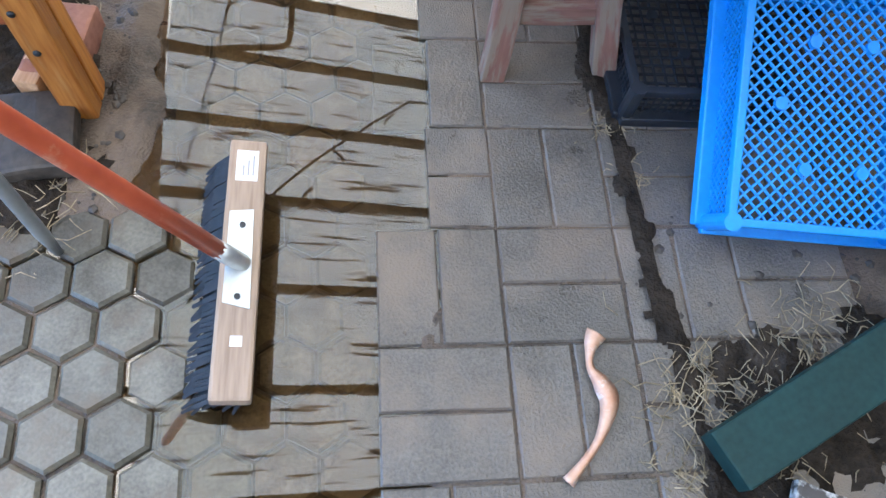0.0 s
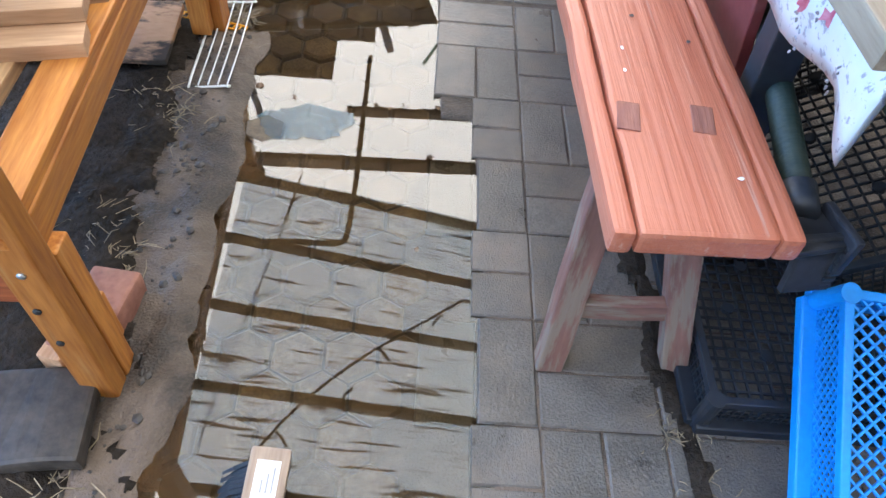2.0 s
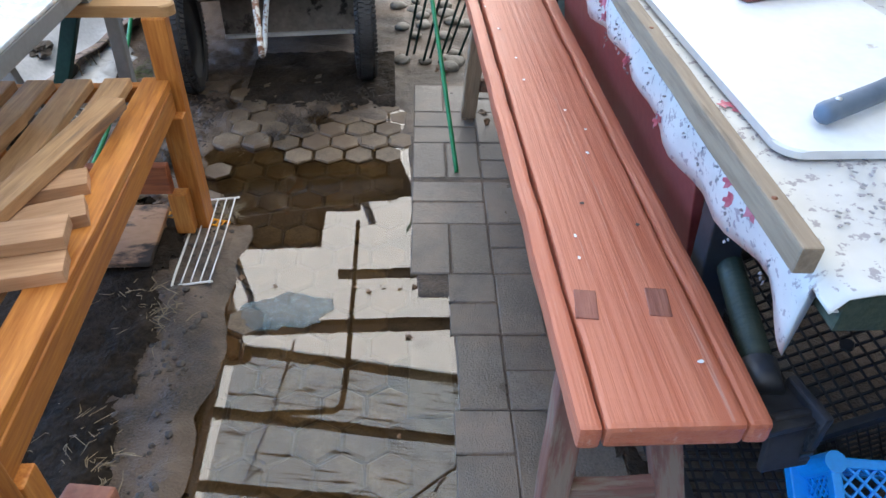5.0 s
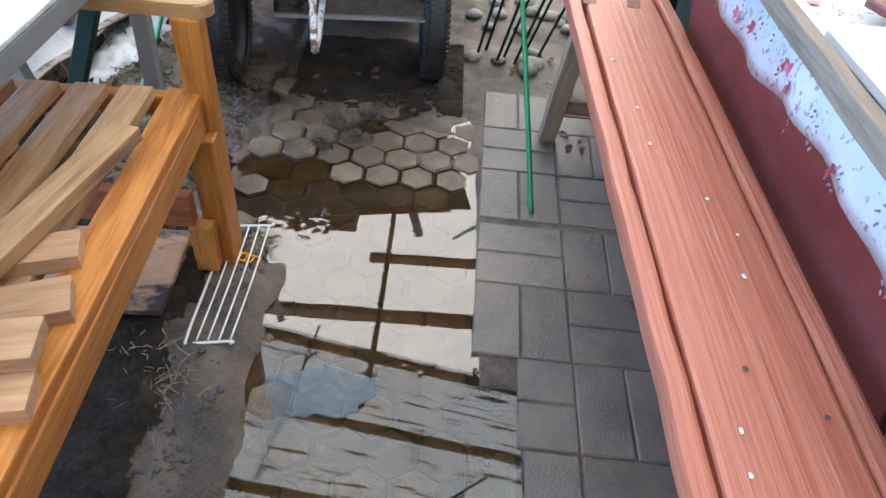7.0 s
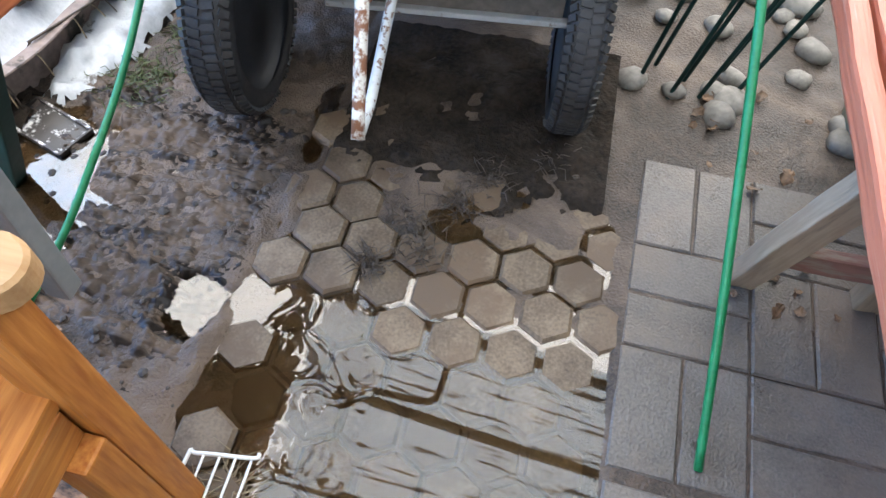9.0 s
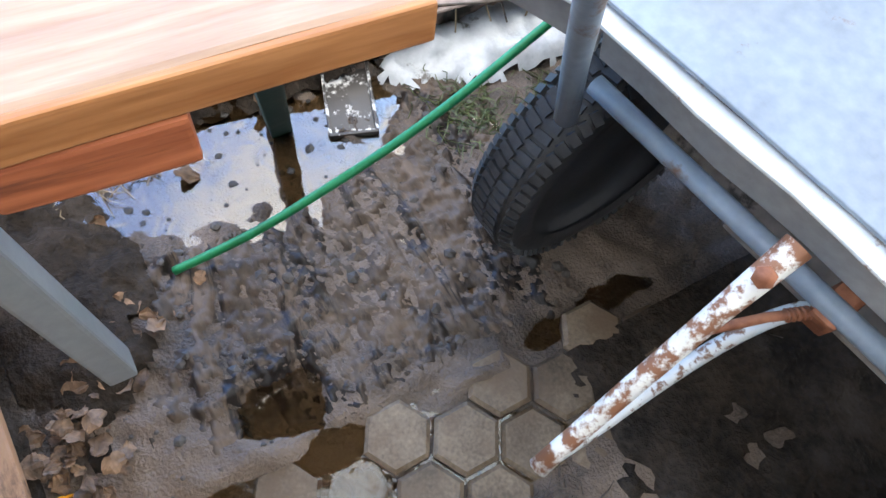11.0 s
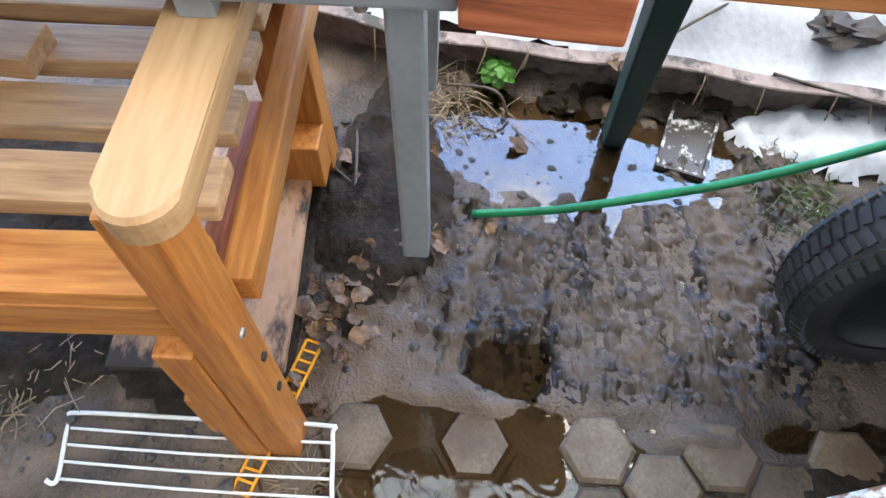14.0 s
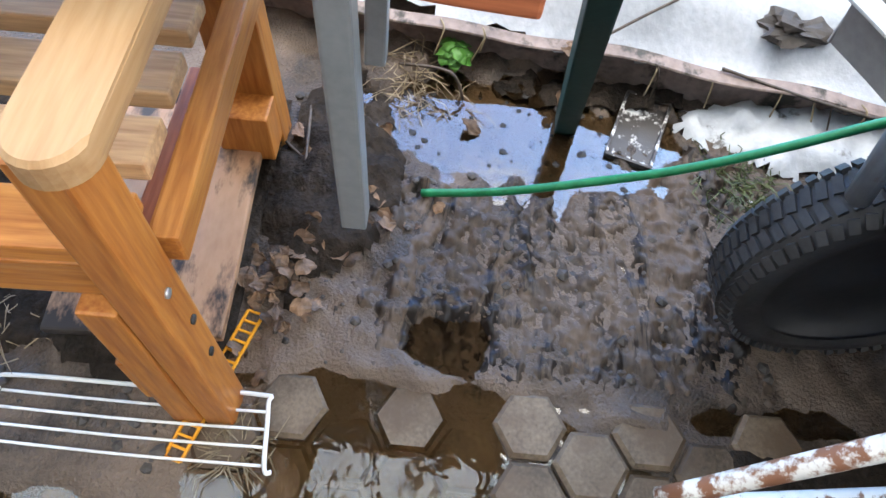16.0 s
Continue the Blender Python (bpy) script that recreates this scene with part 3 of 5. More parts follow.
# ---- walls that close the place ----
tagged(part("wall_east", moved(box_bm(0.15, 9.0, 3.3, 0.01), Matrix.Translation((3.0, 1.0, 1.6))), M["wall"]), "rough dark wall closing the yard", "wall", kind="structure")
tagged(part("wall_south", moved(box_bm(4.6, 0.15, 3.0, 0.01), Matrix.Translation((0.7, -3.2, 1.45))), M["wall"]), "rough dark wall closing the covered yard", "wall", kind="structure")
shed = thing("shed", (-1.3, 4.6, 0.0), "dark plank shed with a lower lean-to standing beyond the trailer", "shed")
for k in range(10):
    bar("plank", (-2.58 + 0.22 * k + 0.09, 4.32, 0.0), (-2.58 + 0.22 * k + 0.09, 4.32, 1.78), 0.215, 0.03, M["plank_wall"], shed, up=(0, 1, 0))
for k in range(2):
    bar("plank", (-0.325 + 0.145 * k, 4.32, 0.0), (-0.325 + 0.145 * k, 4.32, 1.49), 0.14, 0.03, M["plank_wall"], shed, up=(0, 1, 0))
bar("roof", (-2.7, 4.75, 1.83), (-0.395, 4.75, 1.83), 0.9, 0.05, M["beam"], shed)
bar("lean_to_roof", (-0.39, 4.75, 1.515), (-0.10, 4.75, 1.515), 0.9, 0.04, M["beam"], shed)
bar("side_wall", (-0.12, 4.34, 0.74), (-0.12, 5.1, 0.74), 0.03, 1.47, M["plank_wall"], shed)

# ---- red bench ----
bench = thing("bench", (0.5, 1.9, 0), "long red-painted plank bench with worn grey legs", "bench")
for name, xa, xb, w in (("seat_plank", 0.503, 0.519, 0.183), ("edge_strip", 0.391, 0.399, 0.032), ("edge_strip", 0.614, 0.640, 0.034)):
    bar(name, (xa, 0.953, 0.487), (xb, 3.06, 0.487), w, 0.042, M["red_paint"], bench, cuts=40, wobble=0.003, seed=int(xa * 100), bevel=0.008)
for fy, ty in ((1.06, 1.178), (2.74, 2.60)):
    for fx, tx, kx in ((0.405, 0.438, 0.435), (0.652, 0.548, 0.546)):
        far = fy > 2
        fx2 = {0.405: 0.425, 0.652: 0.66}[fx] if far else fx
        bar("leg", (fx2, fy, -0.01), (tx, ty, 0.47), 0.052, 0.045, M["grey_wood" if far else "worn_leg"], bench, up=(0, 1, 0), cuts=6, wobble=0.004, seed=int(fx * 50))
        part("tenon", box_bm(0.062, 0.034, 0.006, 0.002, 3, 0.002), M["plug"], bench, "bare tenon end", Matrix.Translation((kx, ty, 0.5075)) @ Matrix.Rotation(radians(82), 4, "Z"))
    zc = 0.14
    ly = fy + (ty - fy) * zc / 0.48
    bar("stretcher", (0.405, ly, zc), (0.64, ly, zc), 0.026, 0.046, M["worn_leg"], bench, cuts=5, wobble=0.003)

rng = random.Random(41)
for k in range(16):
    x, y = rng.uniform(0.42, 0.60), rng.uniform(1.0, 2.9)
    o = [(0.0028 * (0.5 + rng.random()) * math.cos(a * 1.047) * (1.6 if k % 4 == 0 else 1), 0.0036 * (0.5 + rng.random()) * math.sin(a * 1.047)) for a in range(6)]
    part("paint_flake", prism_bm(o, 0.0, 0.0012), M["paper" if k % 3 else "white_sponge"], bench, "white flake stuck on the paint", Matrix.Translation((x, y, 0.5105)))

# ---- cloth-covered table ----
table = thing("table", (1.0, 1.9, 0), "garden table with a dark green wooden frame", "table")
bar("tabletop", (1.045, 0.902, 0.743), (1.08, 2.95, 0.743), 0.90, 0.05, M["mossy"], table)
for x, y in ((0.72, 1.30), (1.38, 1.0), (0.72, 2.8), (1.4, 2.8)):
    bar("leg", (x, y, 0), (x - 0.05, y, 0.74), 0.06, 0.05, M["black_plastic"], table, up=(0, 1, 0))
cloth = thing("tablecloth", (1.0, 1.9, 0.77), "white oilcloth printed with pink roses, soiled, over the table", "tablecloth")
bm = bmesh.new()
prof = [(1.47, 0.771), (1.3, 0.771), (1.1, 0.772), (0.9, 0.771), (0.72, 0.772), (0.62, 0.773), (0.592, 0.768), (0.580, 0.745), (0.578, 0.72), (0.582, 0.695), (0.588, 0.67)]
rows = []
for y in [0.906, 0.918, 0.93, 0.942, 0.946, 0.955, 0.968, 0.985] + [1.005 + 1.96 * j / 55 for j in range(56)]:
    r = []
    for i, (x, z) in enumerate(prof):
        z = max(z, 0.748) if y < 0.943 else z
        hang = max(0.0, (0.76 - z) / 0.15)
        drop = 0.045 * smooth_step(0.2, 0.6, hang) * math.exp(-((y - 0.94) / 0.06) ** 2)
        r.append(bm.verts.new((x + 0.03 * (y - 0.9) / 2 + hang * 0.012 * math.sin(y * 31) + 0.012 * hang * math.sin(y * 7), y, z + 0.0015 * math.sin(y * 23 + x * 17) - drop + hang * 0.03 * math.sin(y * 8.5))))
    rows.append(r)
for a, b in zip(rows, rows[1:]):
    for i in range(len(prof) - 1):
        bm.faces.new((a[i], a[i + 1], b[i + 1], b[i]))
me = to_mesh("fabric", bm, M["cloth"], True)
fabric = put("fabric", me, cloth)
md = fabric.modifiers.new("thick", "SOLIDIFY")
md.thickness = 0.0015
rng = random.Random(4)


def blot(radius, seed, petals=5):
    o = []
    for k in range(14):
        a = k * math.tau / 14
        r = radius * (0.75 + 0.3 * math.sin(petals * a + seed) + 0.12 * math.sin(3 * a + seed * 2))
        o.append((r * math.cos(a), r * math.sin(a)))
    return prism_bm(o, 0, 0.0008)


rose_me = [to_mesh("rose", blot(0.013, s), M["rose"]) for s in (0, 1.3, 2.9)]
sprig_me = [to_mesh("sprig", merge(*[moved(blot(0.0034, s + k, 2), Matrix.Translation((0.009 * k - 0.02, 0.006 * math.sin(k * 2 + s), 0))) for k in range(5)]), M["sprig"]) for s in (0, 1.3, 2.9)]
for k in range(230):
    x, y = rng.uniform(0.60, 1.40), rng.uniform(0.92, 2.9)
    put("printed_rose" if k % 3 == 0 else "printed_sprig", (rose_me if k % 3 == 0 else sprig_me)[k % 3], cloth, pose(x, y, 0.7755, 0, 0, rng.uniform(0, 360)))
for k in range(60):
    y = 1.02 + 1.9 * rng.random()
    z = rng.uniform(0.685, 0.745)
    hang = (0.76 - z) / 0.15
    x = 0.5765 + 0.03 * (y - 0.9) / 2 + hang * 0.012 * math.sin(y * 31) + 0.012 * hang * math.sin(y * 7)
    put("printed_rose" if k % 3 == 0 else "printed_sprig", (rose_me if k % 3 == 0 else sprig_me)[k % 3], cloth, pose(x, y, z, rng.uniform(0, 360), -90, 0))
batten = thing("batten", (0.6, 1.9, 0.79), "grey weathered batten lying along the table edge", "batten")
bar("batten_wood", (0.556, 0.935, 0.791), (0.612, 2.95, 0.791), 0.023, 0.034, M["grey_wood"], batten, cuts=24, wobble=0.002, bevel=0.003)
for k, y in enumerate((1.02, 1.5, 2.3)):
    tube("nail_head", [(0.5525 + 0.03 * (y - 0.945), y, 0.8075), (0.5525 + 0.03 * (y - 0.945), y, 0.8095)], 0.0035, M["rust_bolt"], batten, sides=8)
cut = thing("chopping_board", (0.9, 1.4, 0.78), "white plastic chopping board on the tablecloth", "board")
o = []
for cx, cy, a0 in ((0.665, 1.18, 180), (1.0, 1.18, 270), (1.0, 1.85, 0), (0.665, 1.85, 90)):
    o += [(cx + 0.035 * math.cos(radians(a0 + 15 * k)), cy + 0.035 * math.sin(radians(a0 + 15 * k))) for k in range(7)]
part("slab", prism_bm(o, 0.778, 0.790, 0.003), M["white_plastic"], cut)
knife = thing("knife", (0.75, 1.22, 0.8), "blue-grey handled knife lying on the chopping board", "knife")
hx = curve([(0.70, 1.205, 0.808), (0.76, 1.235, 0.81), (0.83, 1.275, 0.81), (0.88, 1.31, 0.81)], 5)
part("handle", tube_bm(hx, 0.014, 10, [0.010, 0.016] + [0.0155] * (len(hx) - 4) + [0.013, 0.009]), M["blue_grip"], knife, "blue-grey grip", smooth=True)
tube("rivet", [(0.725, 1.217, 0.82), (0.725, 1.217, 0.8255)], 0.004, M["zinc"], knife)
bar("blade", (0.87, 1.303, 0.802), (1.05, 1.41, 0.798), 0.03, 0.003, M["zinc"], knife)
tray = thing("box_lid", (0.85, 1.72, 0.79), "brown plastic lid lying on the table", "lid")
part("lid_plate", moved(box_bm(0.34, 0.28, 0.016, 0.006), pose(0.93, 1.88, 0.80, 0, 0, 20)), M["brown_board"], tray)
part("rim", moved(box_bm(0.34, 0.03, 0.04, 0.005), pose(0.955, 1.735, 0.812, 0, 0, 20)), M["brown_board"], tray)
panel = thing("panel", (0.72, 1.9, 0), "dark red painted board leaning under the table", "panel")
part("sheet", box_bm(1.15, 0.02, 0.6, 0.003), M["red_sheet"], panel, "", Matrix.Translation((0.715, 2.0, 0.39)) @ Matrix.Rotation(radians(90), 4, "Z") @ Matrix.Rotation(radians(-8), 4, "X"))
drum = thing("tub", (0.86, 3.15, 0), "pale green enamel tub behind the bench", "tub")
tube("body", [(0.86, 3.2, 0), (0.86, 3.2, 0.15), (0.86, 3.2, 0.62)], 0.2, M["glass_green"], drum, sides=32)
pole = thing("shovel", (0.66, 1.1, 0.2), "mossy green pole with a black plastic scoop, leaning under the table", "shovel")
tube("pole_shaft", [(0.80, 1.75, 0.52), (0.725, 1.4, 0.50), (0.664, 1.06, 0.48)], 0.022, M["mossy"], pole, sides=12)
tube("ferrule", [(0.666, 1.075, 0.482), (0.658, 1.03, 0.474)], 0.027, M["black_plastic"], pole, sides=16)
part("scoop_top", moved(box_bm(0.10, 0.075, 0.014, 0.004), pose(0.668, 1.01, 0.462, 0, 0, 12)), M["bristle"], pole)
part("scoop_side", moved(box_bm(0.014, 0.08, 0.07, 0.004), pose(0.712, 1.01, 0.45, 0, 0, 12)), M["bristle"], pole)
part("scoop_blade", moved(box_bm(0.075, 0.012, 0.10, 0.004), pose(0.69, 0.985, 0.425, -12, 0, 8)), M["bristle"], pole)
for k in range(7):
    part("rib", moved(box_bm(0.02, 0.006, 0.008, 0.002), pose(0.72, 0.978, 0.465 - 0.013 * k, 0, 0, 8)), M["black_plastic"], pole)

# ---- crates ----
def lattice_bm(w, h, step, bw, th, diagonal=False):
    """A net of thin bars in the x-y plane, with a frame round it."""
    bms = []
    if diagonal:
        n = int((w + h) / step) + 1
        for sgn in (1, -1):
            for k in range(n):
                c = k * step
                pts = []
                if sgn == 1:
                    a, b = (max(0, c - h), min(c, h)), (min(c, w), max(0, c - w))
                else:
                    a, b = (max(0, c - h), h - min(c, h)), (min(c, w), h - max(0, c - w))
                if math.dist(a, b) < 0.012:
                    continue
                m, ln = axes((a[0], a[1], 0), (b[0], b[1], 0))
                bms.append(moved(box_bm(ln, bw, th, 0), m))
    else:
        for k in range(1, int(w / step)):
            bms.append(moved(box_bm(bw, h, th, 0), Matrix.Translation((k * step, h / 2, 0))))
        for k in range(1, int(h / step)):
            bms.append(moved(box_bm(w, bw, th, 0), Matrix.Translation((w / 2, k * step, 0))))
    return moved(merge(*bms), Matrix.Translation((-w / 2, -h / 2, 0)))


def crate(name, m, w, d, h, mat, step, label, diagonal, group=""):
    ob = thing(name, m.translation, label, "crate", group)
    part("bottom_net", lattice_bm(w, d, step, 0.0038, 0.005, diagonal), mat, ob, m=m @ Matrix.Translation((0, 0, h)))
    for nm, lx, ly, px, py in (("rim", w, 0.016, 0, -d / 2), ("rim", w, 0.016, 0, d / 2), ("rim", 0.016, d, -w / 2, 0), ("rim", 0.016, d, w / 2, 0)):
        part("top_frame", box_bm(lx, ly, 0.018, 0.003), mat, ob, m=m @ Matrix.Translation((px, py, h)))
        part("rim", box_bm(lx + 0.024, ly + 0.012, 0.024, 0.004), mat, ob, m=m @ Matrix.Translation((px * 1.04, py * 1.04, 0.012)))
    for ang, ln, off in ((0, w, -d / 2), (180, w, -d / 2), (90, d, -w / 2), (-90, d, -w / 2)):
        f = Matrix.Rotation(radians(ang), 4, "Z") @ Matrix.Translation((0, off, h / 2)) @ Matrix.Rotation(radians(90), 4, "X")
        part("side_net", lattice_bm(ln, h, step * 0.72, 0.003, 0.004, diagonal), mat, ob, m=m @ f)
    for sx in (-1, 1):
        for sy in (-1, 1):
            tb = tube_bm([(sx * w / 2, sy * d / 2, 0), (sx * w / 2, sy * d / 2, h + 0.012)], 0.017, 14)
            part("corner_post", tb, mat, ob, m=m, smooth=False)
    for k in range(6):
        a = k * 1.05
        ring = tube_bm([(0.3 * w * math.cos(a), 0.3 * d * math.sin(a), h - 0.002), (0.3 * w * math.cos(a), 0.3 * d * math.sin(a), h + 0.007)], 0.012, 14)
        part("boss", ring, mat, ob, m=m)
    return ob


crate("crate", pose(0.768, 0.69, 0.0, 27, 0, -8) @ pose(0.19, 0.22, 0), 0.36, 0.44, 0.11, M["blue_plastic"], 0.024, "bright blue plastic lattice crate turned upside down, leaning on another crate", True)
crate("crate", pose(0.842, 1.13, 0.0, 0, 0, -3), 0.33, 0.40, 0.088, M["black_plastic"], 0.022, "black plastic mesh crate lying by the bench leg", False)
crate("crate", pose(1.12, 1.42, 0.16, 0, -28, 0), 0.42, 0.62, 0.2, M["black_plastic"], 0.024, "black plastic mesh crate stacked aslant under the table", False)

# ---- wooden seat ----
settee = thing("garden_bench", (-0.6, 1.5, 0), "varnished orange pine garden bench with slatted seat and armrests", "bench")
for i, y in enumerate((2.122, 0.978)):
    s = -1 if i == 0 else 1
    xf = -0.42 if i == 0 else -0.392
    bar("front_post", (xf, y, -0.02), (xf, y, 0.600), 0.056, 0.042, M["orange"], settee, up=(0, 1, 0))
    bar("post_block", (xf + 0.002, y + s * 0.0445, -0.02), (xf + 0.002, y + s * 0.0445, 0.358), 0.056, 0.043, M["orange"], settee, up=(0, 1, 0))
    bar("inner_block", (xf - 0.02, y + s * 0.088, 0.02), (xf - 0.02, y + s * 0.088, 0.15), 0.05, 0.04, M["orange"], settee, up=(0, 1, 0))
    bar("rear_post", (-0.93, y - 0.05 * (1 - i), -0.01), (-0.90, y - 0.05 * (1 - i), 0.66), 0.055, 0.09, M["orange"], settee, up=(0, 1, 0))
    bar("rear_block", (-0.87, y - 0.05 * (1 - i), 0.04), (-0.87, y - 0.05 * (1 - i), 0.14), 0.06, 0.09, M["orange"], settee, up=(0, 1, 0))
    bar("side_rail", (xf - 0.033, y + 0.020 * (1 - i), 0.392), (-0.9, y + 0.008 * (1 - i), 0.392), 0.032, 0.044, M["orange"], settee)
    bar("low_rail", (xf - 0.03, y + s * 0.09, 0.195), (-0.85, y + s * 0.09, 0.195), 0.03, 0.085, M["red_timber"], settee)
    yc = 2.142 if i == 0 else 0.935
    xt = -0.374 if i == 0 else -0.33
    o = [(-0.95, -0.031)] + [(xt - 0.031 + 0.031 * math.sin(radians(a)), -0.031 * math.cos(radians(a))) for a in range(0, 181, 15)] + [(-0.95, 0.031)]
    bm = moved(prism_bm([(x + 0.65, y2) for x, y2 in o], -0.014, 0.014, 0.004), Matrix.Identity(4))
    part("armrest", bm, M["arm"], settee, "bleached armrest with a rounded end", Matrix.Translation((-0.65, yc, 0.6135)))
    for sz, sy in ((0.366, -0.004), (0.279, 0.008), (0.192, 0.006)):
        yf = y - s * 0.0205
        tube("screw", [(xf - 0.002 - sy, yf, sz), (xf - 0.002 - sy, yf - s * 0.0035, sz)], 0.006, M["zinc" if sz > 0.35 else "rim"], settee, sides=12)
bar("front_rail", (-0.394, 1.0, 0.389), (-0.428, 2.098, 0.389), 0.03, 0.062, M["orange"], settee)
bar("rear_rail", (-0.86, 1.0, 0.39), (-0.87, 2.03, 0.39), 0.03, 0.07, M["orange"], settee)
for k, (xa, w) in enumerate(((-0.462, 0.076), (-0.562, 0.072), (-0.660, 0.072), (-0.757, 0.072), (-0.85, 0.07))):
    bar("seat_slat", (xa + 0.046 - 0.006 * k, 0.955, 0.431), (xa + 0.012 + 0.004 * k, 2.120 - 0.004 * k, 0.431), w - 0.008, 0.026, M["orange" if k == 0 else "old_slat"], settee, cuts=10, wobble=0.0015, seed=k)

for p0, p1, w, t, mt, up in (((-0.47, 1.885, 0.492), (-0.60, 1.30, 0.482), 0.055, 0.026, "old_slat", (0, 0, 1)), ((-0.40, 1.36, 0.456), (-0.66, 1.30, 0.456), 0.06, 0.028, "raw", (0, 0, 1)),
                             ((-0.42, 1.52, 0.456), (-0.62, 1.44, 0.456), 0.07, 0.028, "raw", (0, 0, 1)), ((-0.41, 1.42, 0.484), (-0.68, 1.36, 0.484), 0.07, 0.026, "raw", (0, 0, 1)),
                             ((-0.45, 1.62, 0.456), (-0.62, 1.56, 0.456), 0.06, 0.028, "raw", (0, 0, 1)), ((-0.70, 1.88, 0.456), (-0.74, 1.40, 0.456), 0.06, 0.028, "old_slat", (0, 0, 1))):
    ob = thing("wood_offcut", p0, "rough sawn wooden offcut piled on the garden bench", "wood", "offcuts on the garden bench")
    bar("offcut", p0, p1, w, t, M[mt], ob, up=up, cuts=4, wobble=0.002, seed=int(p0[1] * 40), bevel=0.002)

# ---- plank table with steel frame ----
wt = thing("work_table", (-0.75, 1.9, 0.63), "pale painted grey-framed low table lying across the bench armrests", "table")
part("top_sheet", moved(box_bm(0.47, 0.95, 0.010, 0.003), Matrix.Translation((-0.795, 1.515, 0.6935))), M["pale_sheet"], wt, "pale blue painted top, peeling")
for rx in (-0.578, -1.0):
    bar("frame_rail", (rx, 1.05, 0.668), (rx + 0.003, 2.345, 0.668), 0.03, 0.040, M["grey_steel"], wt)
    for py in (2.142, 0.945):
        part("foot_pad", moved(box_bm(0.024, 0.03, 0.0265, 0.002), Matrix.Translation((rx + (0.07 if rx < -0.9 else 0), py, 0.6408))), M["grey_steel"], wt)
for ry in (2.33, 1.065):
    bar("cross_rail", (-0.595, ry, 0.670), (-0.985, ry, 0.670), 0.03, 0.032, M["grey_steel"], wt)
for lx, ly, fx, fy in ((-0.588, 2.303, -0.60, 2.300), (-0.975, 2.30, -0.88, 2.290), (-0.585, 1.10, -0.60, 1.105), (-0.975, 1.10, -0.90, 1.105)):
    leg = bar("leg", (fx, fy, 0.255), (lx, ly, 0.657), 0.036, 0.032, M["grey_steel"], wt, up=(0, 1, 0))
    tube("bolt", [(lx + 0.005, ly - 0.035, 0.630), (lx + 0.005, ly - 0.035, 0.656)], 0.006, M["zinc"], wt)
plank = thing("plank", (-0.75, 2.2, 0.70), "thick bleached wooden planks with orange varnished edges on the low table", "plank")
for k, (xc, w) in enumerate(((-0.6575, 0.24), (-0.9065, 0.24))):
    board = bar("board", (xc - 0.036, 2.0, 0.7050), (xc + 0.004, 2.628 - 0.02 * k, 0.7050), w, 0.033, M["pale_top"], plank, cuts=20, wobble=0.002, seed=3 * k, bevel=0.006)
bar("edge_board", (-0.5715, 2.002, 0.7045), (-0.5315, 2.629, 0.7045), 0.008, 0.033, M["edge"], plank, "orange varnished edge", cuts=12, wobble=0.001)
tube("bolt_head", [(-0.556, 2.296, 0.7205), (-0.556, 2.296, 0.7255)], 0.0095, M["galvanised"], plank, sides=16)
bar("bearer", (-0.566, 2.346, 0.6645), (-0.553, 2.470, 0.6645), 0.035, 0.044, M["red_timber"], plank, "reddish timber bearer", cuts=4, wobble=0.002)
gt = thing("green_table_leg", (-1.037, 2.633, -0.01), "dark green painted square steel leg standing in the puddle", "leg")
bar("tube", (-1.037, 2.633, -0.02), (-0.70, 2.545, 0.695), 0.044, 0.040, M["green_steel"], gt, up=(0, 1, 0))

